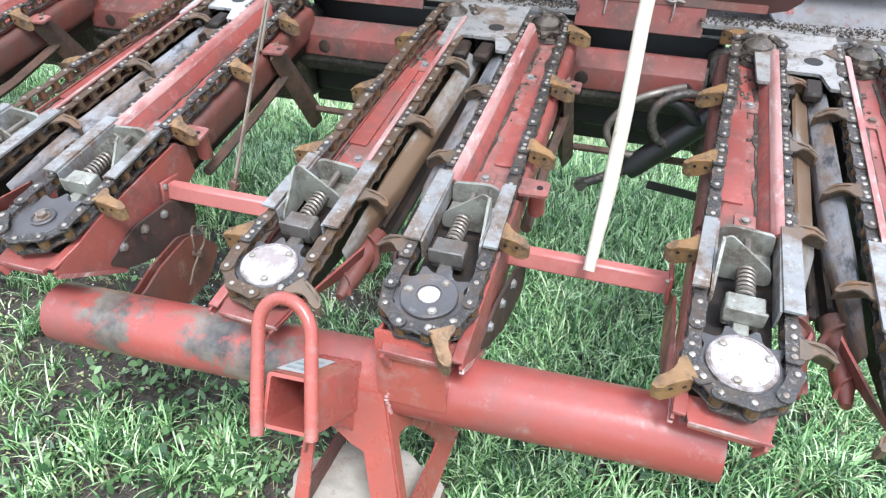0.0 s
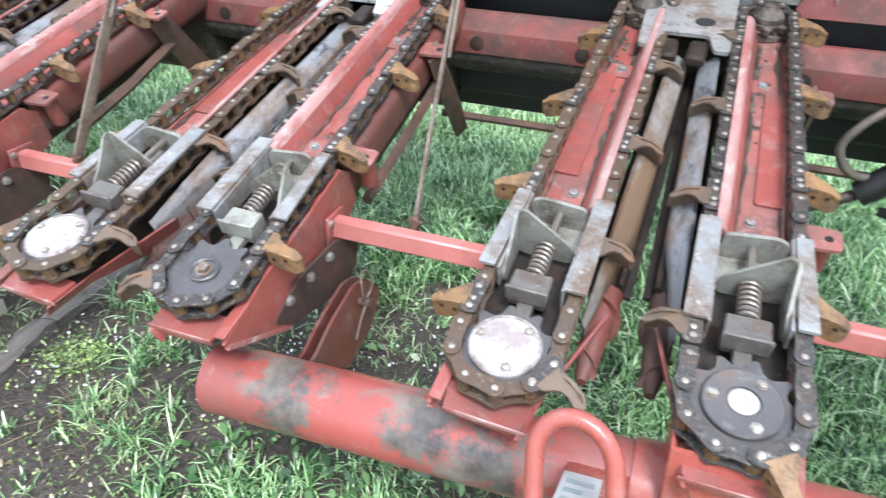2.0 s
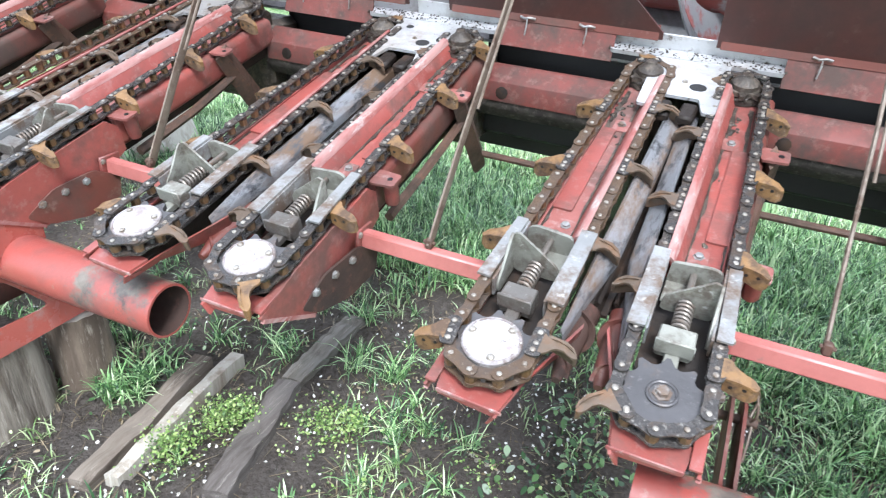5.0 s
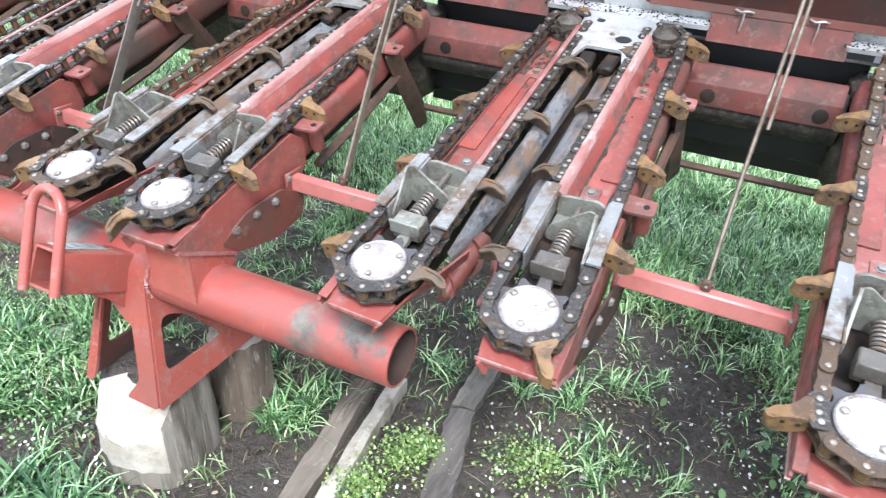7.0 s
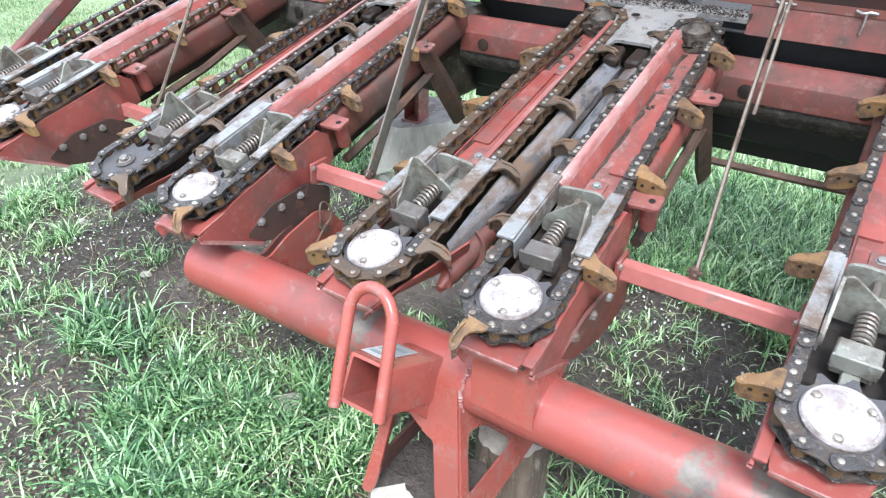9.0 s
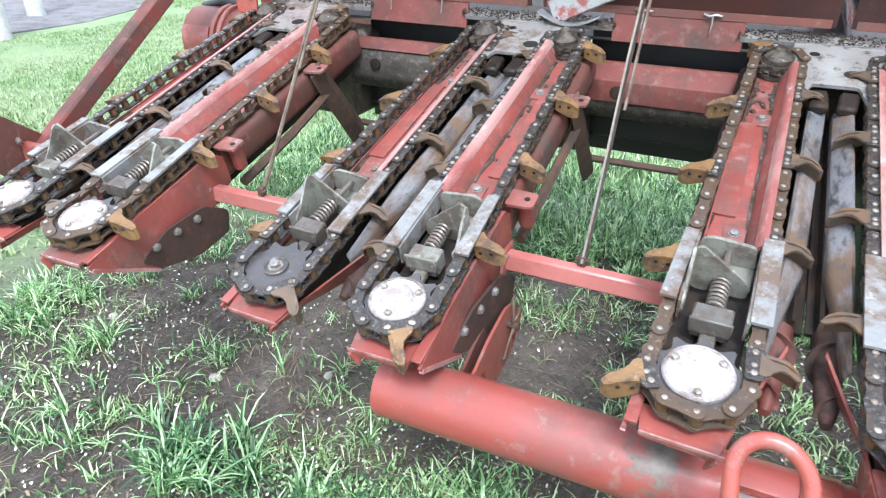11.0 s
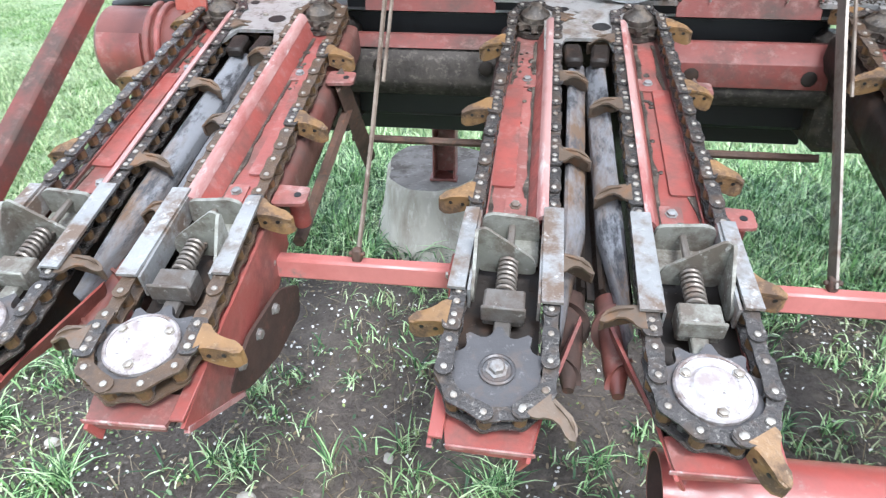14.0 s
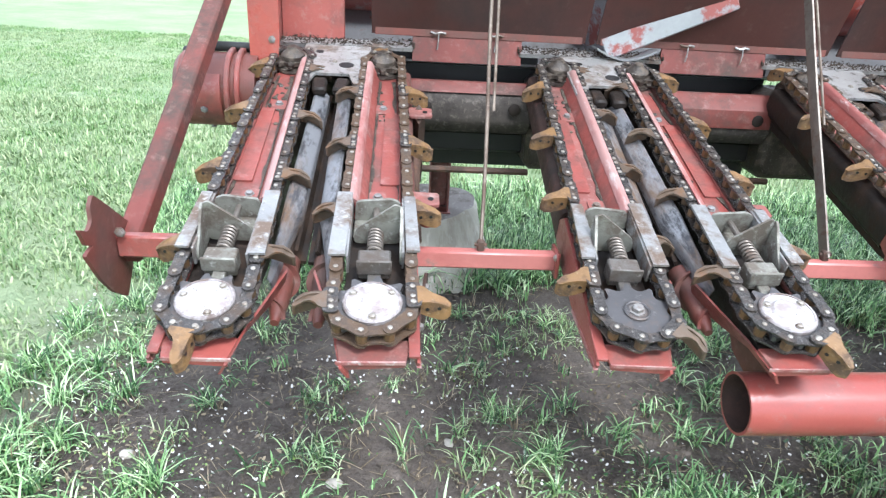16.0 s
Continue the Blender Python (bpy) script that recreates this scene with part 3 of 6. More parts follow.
        pts = round_poly([(-0.045, -0.070), (0.010, -0.104), (0.108, -0.117), (0.200, -0.092), (0.205, -0.035), (0.135, -0.002), (0.030, -0.020)], 0.014)
        g.prism(pts, -0.003, 0.003, flare @ upright_v)
        plate = part("flared_plate", g, red if i == 13 else red_dark if i == 6 else grimy, arm)
        for v, h in ((-0.002, -0.048), (0.056, -0.034), (0.112, -0.024)) if deep else ():
            part("bolt", BOLT, None, plate, where=flare @ Matrix.Translation((-s * 0.003, v, h)) @ Matrix.Rotation(-s * radians(90), 4, "Y"))
    # cover tray with a tall flange on the row side
    g = Geo()
    flat(g, [(-0.050, 0.285), (0.047, 0.285), (0.036, 0.945), (-0.037, 0.945)], -0.043, -0.038)
    sheet_w(g, [(-0.050, -0.043), (-0.047, -0.043), (-0.044, -0.028), (-0.047, -0.028)], 0.285, 0.90)
    part("cover_plate", g, red if i % 3 else red_dusty, arm)
    g = Geo()
    for (va, vb) in ((0.285, 0.950),):
        a, b = 0.047, 0.0355
        prof = lambda w: [(w - 0.026, -0.038), (w - 0.006, 0.004), (w - 0.001, 0.0075), (w + 0.002, 0.0075), (w + 0.002, 0.002), (w - 0.020, -0.040)]
        pa, pb = prof(a), prof(b)
        verts = [(s * w, va, h) for w, h in pa] + [(s * w, vb, h) for w, h in pb]
        n = len(pa)
        g.add(verts, [list(range(n)), list(range(n, 2 * n))] + [[k, (k + 1) % n, n + (k + 1) % n, n + k] for k in range(n)])
    flange = part("row_flange", g, red, arm)
    g = Geo()
    lip = lambda w: [(w - 0.0116, -0.0058), (w - 0.0069, 0.0045), (w - 0.0018, 0.0086), (w + 0.007, 0.0092), (w + 0.007, 0.0055), (w - 0.009, -0.0058)]
    verts = [(s * w, 0.284, h) for w, h in lip(0.047)] + [(s * w, 0.951, h) for w, h in lip(0.0355)]
    g.add(verts, [list(range(6)), list(range(6, 12))] + [[k, (k + 1) % 6, 6 + (k + 1) % 6, 6 + k] for k in range(6)])
    part("flange_lip", g, worn_edge, flange, "flange lip worn to pale pink and bare metal")
    g = Geo()
    flat(g, round_poly([(-0.047, 0.40), (-0.004, 0.40), (-0.010, 0.73), (-0.043, 0.73)], 0.006, 2), -0.0375, -0.033)
    part("access_plate", g, red, arm)
    for v, w in ((0.352, 0.0), (0.755, -0.004)):
        g = Geo()
        flat(g, round_poly([(w - 0.018, v - 0.028), (w + 0.018, v - 0.028), (w + 0.018, v + 0.020), (w - 0.018, v + 0.020)], 0.005, 2), -0.0376, -0.0345)
        part("washer_plate", g, red_dusty, arm)
        part("bolt", BOLT, None, arm, where=Matrix.Translation((s * w, v, -0.0345)))
    # guide bars over the chain
    g = Geo()
    flat(g, [(-0.081, 0.118), (-0.056, 0.118), (-0.053, 0.288), (-0.075, 0.288)], 0.0085, 0.0135)
    sheet_v(g, [(0.118, -0.03), (0.288, -0.03), (0.288, 0.0085), (0.118, 0.0085)], -0.053, -0.049)
    part("guide_bar", g, bare, arm, "bare grey steel guide bar")
    g = Geo()
    flat(g, [(0.051, 0.105), (0.081, 0.105), (0.077, 0.30), (0.047, 0.30)], 0.0085, 0.0135)
    sheet_v(g, [(0.105, -0.03), (0.30, -0.03), (0.30, 0.0085), (0.105, 0.0085)], 0.046, 0.050)
    part("guide_bar", g, bare, arm, "bare grey steel guide bar")
    # tensioner
    g = Geo()
    sheet_w(g, round_poly([(-0.047, -0.036), (-0.047, 0.010), (-0.030, 0.018), (0.040, 0.012), (0.044, -0.036)], 0.01, 3), 0.268, 0.275)
    bx(g, -0.047, 0.044, 0.215, 0.275, -0.038, -0.033)
    part("rear_bracket", g, olive, arm)
    g = Geo()
    sheet_w(g, round_poly([(-0.046, -0.034), (-0.047, 0.050), (-0.036, 0.056), (0.038, -0.002), (0.042, -0.034)], 0.012, 4), 0.196, 0.201)
    sheet_v(g, round_poly([(0.201, -0.034), (0.201, 0.052), (0.190, 0.050), (0.150, 0.006), (0.128, -0.010), (0.128, -0.034)], 0.012, 3), -0.050, -0.045)
    part("tension_bracket", g, olive, arm, "grey-green tension bracket with a curved edge")
    part("spring", spring_geo(0.064, 0.0125, 0.0032, 7), spring_steel, arm, where=Matrix.Translation((0, 0.131, -0.006)))
    g = Geo().sweep([(0, 0.10, -0.006), (0, 0.295, -0.006)], 0.0062, 8)
    g.turned([(0.0105, 0), (0.0105, 0.009)], 6, Matrix.Translation((0, 0.276, -0.006)) @ ALONG_Y)
    part("threaded_rod", g, spring_steel, arm)
    g = Geo()
    bx(g, -0.029, 0.029, 0.092, 0.131, -0.034, 0.004, 0.003)
    bx(g, -0.031, 0.031, 0.088, 0.094, -0.020, 0.0105, 0.002)
    bx(g, -0.012, 0.012, 0.055, 0.094, -0.034, -0.020, 0.002)
    part("tension_block", g, olive if i % 3 == 1 else block_steel, arm)
    # front sprocket
    tw = random.uniform(0, 36)
    sp = part("sprocket", SPROCKET, None, arm, where=Matrix.Rotation(radians(tw), 4, "Z"))
    if cap in ("cap", "cap_ring"):
        prof = [(0.049, -0.008), (0.049, -0.002), (0.046, 0.0005), (0.040, 0.0008), (0.036, 0.002), (0.012, 0.0028)]
        if cap == "cap_ring":
            prof = [(0.049, -0.008), (0.049, -0.001), (0.047, 0.0005), (0.044, -0.001), (0.036, -0.0015), (0.030, 0.0005), (0.026, 0.0045), (0.014, 0.0055), (0.010, 0.0045)]
        c = part("hub_cap", Geo().turned(prof[2:], 32), cap_white, sp, "round hub cap in dirty white paint")
        part("cap_rim", Geo().turned([(0.0495, -0.008), (0.0495, -0.0015), (0.0470, 0.0014), (0.0432, 0.0017), (0.0425, -0.001)], 32), cap_grey, c, "grey rim with rubbed paint")
        for k in range(3):
            a = radians(120 * k + 20)
            part("bolt", BOLT_SMALL, None, sp, where=Matrix.Translation((0.037 * math.cos(a), 0.037 * math.sin(a), 0.0008)))
    elif cap == "hub_ring":
        c = part("hub_flange", Geo().turned([(0.047, -0.008), (0.047, -0.001), (0.045, 0.001), (0.021, 0.001), (0.0205, -0.001)], 32), dark_disc, sp)
        part("hub_cap", Geo().turned([(0.0175, -0.004), (0.0175, 0.0015), (0.015, 0.003), (0.006, 0.0035)], 20), cap_white, sp, "small white hub cap")
        for k in range(3):
            a = radians(120 * k + 50)
            part("bolt", BOLT_SMALL, None, sp, where=Matrix.Translation((0.035 * math.cos(a), 0.035 * math.sin(a), 0.0008)))
    else:
        part("hub_flange", Geo().turned([(0.024, -0.008), (0.024, -0.004), (0.0215, -0.0025), (0.019, -0.004), (0.0185, -0.0055)], 28), dark_disc, sp)
        part("bolt", Geo().turned([(0.015, -0.0075), (0.015, -0.0035), (0.0105, -0.003), (0.0105, 0.004), (0.008, 0.006)], 6), bare, sp, "worn hexagon bolt")
    g = Geo().turned([(0.024, -0.09), (0.024, -0.0188)], 16)
    part("hub", g, brown, arm)
    # rear drive sprocket with its greasy housing
    teeth = []
    for k in range(8):
        a = 2 * math.pi * k / 8
        for da, r in ((-0.22, 0.040), (-0.10, 0.054), (0.10, 0.054), (0.22, 0.040)):
            teeth.append((r * math.cos(a + da), r * math.sin(a + da)))
    g = Geo().prism(teeth, -0.0185, -0.0075)
    part("drive_sprocket", g, GREASE, arm, "drive sprocket caked with grease and chaff", Matrix.Translation((0, REACH, 0)))
    g = Geo().turned([(0.034, -0.0075), (0.033, 0.004), (0.024, 0.012), (0.015, 0.018), (0.013, 0.025), (0.006, 0.027)], 12)
    part("drive_hub", g, GREASE, arm, "", Matrix.Translation((0, REACH, 0)))
    g = Geo()
    bx(g, -0.048, 0.048, 0.94, 1.06, -0.16, -0.035, 0.012)
    g.turned([(0.05, -0.035), (0.048, -0.026), (0.03, -0.022)], 16, Matrix.Translation((0, REACH, 0)))
    part("gear_housing", g, GREASE, arm)
    # chain, link by link
    for k in range(LINKS):
        p, d, o = chain_at(k * LINK + phase * LINK)
        z = Vector((0, 0, 1))
        y = Vector((s * d.x, d.y, 0))
        x = y.cross(z)
        j = 0.0006 * math.sin(k * 2.7 + i)
        m = Matrix(((x.x, y.x, 0, s * p.x), (x.y, y.y, 0, p.y), (0, 0, 1, j), (0, 0, 0, 1)))
        part("chain_link", LINK_SETS["rusty" if i in (2, 5, 9, 11) else "oily"][k % 2], None, arm, where=m)
    for k in range(9):
        p, d, o = chain_at((6 * k + phase) * LINK)
        slack = 0.42 if o.x < -0.9 else -0.42 if o.x > 0.9 else 0.0
        p, d, o = chain_at((6 * k + phase + slack) * LINK)
        x = Vector((s * o.x, o.y, 0))
        y = Vector((s * d.x, d.y, 0))
        if s < 0:
            y = -y
        st = random.uniform(-3, 3)
        m = Matrix(((x.x, y.x, 0, s * p.x), (x.y, y.y, 0, p.y), (0, 0, 1, 0.0005), (0, 0, 0, 1))) @ Matrix.Rotation(radians(st), 4, "Z") @ Matrix.Rotation(radians(random.uniform(-4, 4)), 4, "Y")
        row_side = o.x > 0.3
        part("paddle", PADDLE_MESH[(s < 0, "rust" if row_side else "ochre")], None, arm, where=m)
    # row side: deck plate, snapping roll with its spiral tip, slanting guard
    shape = [(0.079, -0.034), (0.080, -0.027), (0.086, -0.0245), (0.110, -0.038), (0.1165, -0.045), (0.1175, -0.066), (0.1135, -0.066), (0.1115, -0.048), (0.105, -0.043), (0.085, -0.031)]
    g = Geo()
    m = len(shape)
    verts = []
    for v, narrow, drop in ((0.105, 0.16, 0.020), (0.20, 0.50, 0.008), (0.31, 1.0, 0.0), (0.83, 1.0, 0.0)):
        verts += [(s * (0.079 + (w - 0.079) * narrow), v, h - drop) for w, h in shape]
    g.add(verts, [list(range(m)), list(range(3 * m, 4 * m))] + [[j * m + k, j * m + (k + 1) % m, j * m + m + (k + 1) % m, j * m + m + k] for j in range(3) for k in range(m)])
    part("deck_plate", g, DECK[row_wear], arm, "bare worn deck plate with rusty edges")
    g = Geo()
    lobes = []
    for k in range(6):
        a = 2 * math.pi * k / 6
        for da, r in ((-0.10, 0.035), (0.10, 0.035), (0.18, 0.024), (0.52, 0.022), (0.86, 0.024)):
            lobes.append((r * math.cos(a + da), r * math.sin(a + da)))
    g.prism(lobes, 0.21, 0.88, Matrix.Translation((s * 0.098, 0, -0.098)) @ ALONG_Y)
    # roll coloured near black so that the row slot reads as shade
    part("snapping_roll", g, grime_and_shade, arm)
    g = Geo()
    turns, n = 1.6, 40
    g.turned([(0.008, 0.04), (0.018, 0.08), (0.024, 0.21)], 14, Matrix.Translation((s * 0.098, 0, -0.098)) @ ALONG_Y)
    verts, faces = [], []
    for k in range(n + 1):
        a, t = 2 * math.pi * turns * k / n, k / n
        ro = 0.018 + 0.014 * min(1, t * 1.6)
        ri = 0.010 + 0.012 * t
        for r, dv in ((ri, 0.0), (ro, 0.0), (ro, 0.006), (ri, 0.006)):
            verts.append((s * (0.098 + r * math.cos(a)), 0.05 + 0.16 * t + dv, -0.098 + r * math.sin(a)))
    for k in range(n):
        for c in range(4):
            faces.append([k * 4 + c, k * 4 + (c + 1) % 4, k * 4 + 4 + (c + 1) % 4, k * 4 + 4 + c])
    faces += [[0, 1, 2, 3], [n * 4, n * 4 + 1, n * 4 + 2, n * 4 + 3]]
    g.add(verts, faces)
    part("spiral_tip", g, red_dark if i % 3 else grimy, arm, "dark red spiral roller tip")
    g = Geo()
    guard = [(-0.100, 0.050), (-0.02, 0.066), (0.13, 0.112), (0.14, 0.110), (-0.02, 0.061), (-0.100, 0.045)]
    verts = [(s * w, v, -0.052 - 0.00 * v) for v, w in guard] + [(s * (w - 0.012), v, -0.074 - max(0, v) * 0.22) for v, w in guard]
    m = len(guard)
    g.add(verts, [list(range(m)), list(range(m, 2 * m))] + [[k, (k + 1) % m, m + (k + 1) % m, m + k] for k in range(m)])
    part("row_guard", g, red, arm)
    # tabs, stub and hanging leg on the outer side
    for v in (0.345, 0.735) if s < 0 else ():
        g = Geo()
        flat(g, round_poly([(-0.070, v - 0.026), (-0.128, v - 0.022), (-0.128, v + 0.022), (-0.070, v + 0.026)], 0.008, 3), -0.036, -0.030)
        g.turned([(0.0065, 0), (0.0065, 0.0008)], 10, Matrix.Translation((-s * 0.110, v, -0.030)), 1)
        part("tab", g, [red_dusty, black], arm)
    if s < 0:
        g = Geo().turned([(0.015, 0), (0.017, 0.006), (0.017, 0.06)], 14, Matrix.Translation((-s * 0.105, 0.352, -0.100)))
        part("stub", g, red, arm)
        back = Matrix.Rotation(-SLOPE, 4, "X")
        top, foot = Vector((-s * 0.095, 0.735, -0.036)), Vector((-s * 0.095, 0.872, -0.325))
        g = Geo().sweep([top, top.lerp(foot, 0.5), foot, foot + Vector((0, 0.01, -0.02))], 0.021, 4, flat=1.9, taper=[0.8, 0.95, 1.0, 0.7])
        part("hanging_leg", g, brown, arm)
        g = Geo().sweep([top.lerp(foot, 0.30), (-s * 0.085, 0.58, -0.15), (-s * 0.085, 0.36, -0.155)], 0.0125, 6)
        part("brace", g, brown, arm)
    # crumbs of grease and chaff round the drive sprocket and along the cover
    for e in (-1, 1):
        g = Geo()
        n, rim = 34, []
        for k in range(n + 1):
            v = 0.31 + 0.61 * k / n
            inner = (0.0465 - 0.011 * k / n) if e < 0 else (0.021 - 0.011 * k / n)
            q = 0.0025 + 0.012 * max(0.0, noise.noise(Vector((k * 0.31, i * 3.7, e * 5)))) + 0.004 * (k / n) ** 2 + random.uniform(0, 0.003)
            rim.append((inner, inner - q, v))
        verts = [(s * e * w if e < 0 else s * w, v, -0.0375 + dh) for dh in (0.0, 0.0022) for a, b, v in rim for w in (a, b)]
        m = 2 * (n + 1)
        for k in range(n):
            g_ = [2 * k, 2 * k + 1, 2 * k + 3, 2 * k + 2]
            g.f.append(tuple(m + c for c in g_))
            g.m.append(0)
            for c, d in ((0, 2), (1, 3)):
                g.f.append((2 * k + c, 2 * k + d, m + 2 * k + d, m + 2 * k + c))
                g.m.append(0)
        g.v = verts
        part("grime_strip", g, GREASE, arm, "ragged strip of caked dirt along the chain")
    g = Geo()
    for _ in range(95):
        if random.random() < 0.7:
            a, q = random.uniform(0, 6.28), random.uniform(0.012, 0.050)
            w, v, h = q * math.cos(a), REACH + q * math.sin(a), -0.020
        else:
            w, v, h = random.uniform(-0.040, 0.012), random.betavariate(5, 1.2) * 0.58 + 0.31, -0.0365
        r = random.uniform(0.0025, 0.0075)
        g.turned([(r, -r * 0.4), (r * 0.85, r * 0.15), (r * 0.35, r * 0.5)], 6, Matrix.Translation((w, v, h)) @ Matrix.Rotation(random.uniform(0, 6), 4, "Z") @ Matrix.Rotation(random.uniform(-0.5, 0.5), 4, "X") @ Matrix.Diagonal((1, random.uniform(0.6, 1.7), 0.8, 1)))
    tagged(part("grease_crust", g, GREASE, arm), "dark crumbs of grease and chaff", kind="stuff")
    return arm


chaff_mat = surface("damp_chaff", (0.045, 0.036, 0.028), (0.085, 0.066, 0.050), (0.17, 0.15, 0.125), (0.6, 0.9), scale=40, wear=(0.48, 0.62), dirt=(0.62, 0.70), fine=120, bump=0.8, gloss=0.15)
GREASE = surface("greasy_chaff_crust", (0.048, 0.038, 0.030), (0.12, 0.095, 0.072), (0.36, 0.33, 0.29), (0.35, 0.8), (0.2, 0.0), scale=40, wear=(0.48, 0.62), dirt=(0.6, 0.68), fine=120, bump=1.0)
DECK = {"bright": surface("bright_deck_plate", (0.29, 0.295, 0.31), (0.14, 0.085, 0.050), (0.06, 0.06, 0.065), (0.38, 0.75), (0.45, 0.1), scale=9, wear=(0.44, 0.58), dirt=(0.50, 0.62), stretch=(1, 0.35, 1)),
        "rust": surface("rusty_deck_plate", (0.150, 0.094, 0.056), (0.33, 0.32, 0.30), (0.10, 0.065, 0.04), (0.45, 0.6), (0.2, 0.5), scale=9, wear=(0.48, 0.60), dirt=(0.58, 0.72), stretch=(1, 0.35, 1))}
SPROCKET = sprocket_geo().mesh("sprocket", dark_disc)
ARM_LABELS = {
    "cap": "red gathering arm, rusty paddle chain, white sprocket cap",
    "cap_ring": "red gathering arm, rusty chain, ringed white sprocket cap",
    "bolt": "red gathering arm, rusty chain, dark sprocket with centre bolt",
    "hub_ring": "red gathering arm, rusty chain, dark hub with white centre",
}
CAPS = {1: "cap", 2: "cap", 3: "bolt", 4: "cap_ring", 5: "cap", 6: "cap_ring", 7: "cap", 8: "cap", 9: "cap", 10: "bolt", 11: "cap", 12: "hub_ring", 13: "cap", 14: "cap"}
PHASE = {1: 3.2, 2: 0.4, 3: 4.85, 4: 2.7, 5: 1.3, 6: 3.9, 7: 0.3, 8: 2.5, 9: 0.95, 10: 5.0, 11: 5.3, 12: 2.65, 13: 1.45, 14: 4.8}
for i in range(1, 15):
    gathering_arm(i, CAPS[i], PHASE[i], "rust" if i in (11, 13) else "bright")
# ---- bars and sticks between the arms ----
for k in range(6):
    xm = PITCH * (k - 2.5)
    g = Geo()
    half = PITCH / 2 - HALF - 0.079
    g.box(-half, half, -0.014, 0.014, -0.019, 0.019, 0.004)
    bar = thing("cross_bar", "dusty red flat cross bar bolted between two arms", "cross bar", Matrix.Translation((xm, 0.262, 0.654)), "cross bars")
    part("bar", g, red_faded, bar)
    for e in (-1, 1):
        g = Geo().box(e * half - 0.004, e * half + 0.004, -0.030, 0.030, -0.030, 0.028, 0.002)
        part("end_plate", g, red, bar)
        part("bolt", BOLT_SMALL, None, bar, where=Matrix.Translation((e * (half - 0.004), -0.022, 0.016)) @ Matrix.Rotation(radians(-90 * e), 4, "Y"))

ROD_LEAN = {0: (-1.883, 0.262, 0.035), 1: (-1.130, 0.268, 0.0), 2: (-0.402, 0.275, -0.018), 3: (0.378, 0.262, 0.03), 4: (1.122, 0.28, -0.04), 5: (1.884, 0.215, 0.03)}
for k, (x, y, lean) in ROD_LEAN.items():
    d = Vector((lean, 0.53, 0.848)).normalized()
    foot = Vector((x, y, 0.676))
    if k == 5:
        g = Geo().sweep([d * (j * 0.15) + Vector((0.004 * math.sin(j * 1.3), 0, 0)) for j in range(9)], 0.0135, 10, taper=[0.8, 1, 1.02, 1, 0.98, 1.02, 1, 0.96, 0.95])
        solid("wooden_stick", g, wood_white, "pale wooden stick propped on the red cross bar", "stick", Matrix.Translation(foot), "props on the cross bars")
        continue
    rod = thing("support_rod", "thin rusty steel rod hinged on the cross bar", "support rod", Matrix.Translation(foot), "props on the cross bars")
    g = Geo().sweep([d * (j * 0.1) + Vector((0.002 * math.sin(j * 0.9 + k), 0, 0)) for j in range(12)], 0.0042, 6, flat=4.2 if k == 1 else 3.4 if k in (2, 3) else 1.3)
    part("rod", g, spring_steel if k == 1 else rod_steel, rod)
    g = Geo().sweep([d * (0.30 + j * 0.1) + Vector((0.013, -0.008, 0.004)) for j in range(8)], 0.0032, 6)
    part("sliding_rod", g, rod_steel, rod)
    g = Geo().box(-0.008, 0.008, -0.008, 0.008, -0.004, 0.020, 0.003)
    g.sweep([(-0.013, 0, 0.010), (0.013, 0, 0.010)], 0.004, 8)
    part("hinge", g, brown, rod)

# ---- rear beam, trough lip and auger ----
TURN_X = Matrix(((0, 0, 1, 0), (1, 0, 0, 0), (0, 1, 0, 0), (0, 0, 0, 1)))  # polygon (y, z) drawn out along x
BEAM_Z = 0.816
# mud, with the shade below the beam's fold added to its colour
beam_mud_shade = surface("muddy_shaded_beam_underside", (0.055, 0.045, 0.037), (0.030, 0.025, 0.021), (0.14, 0.12, 0.10), (0.75, 0.95), scale=14, wear=(0.42, 0.62), dirt=(0.52, 0.7), bump=0.7)
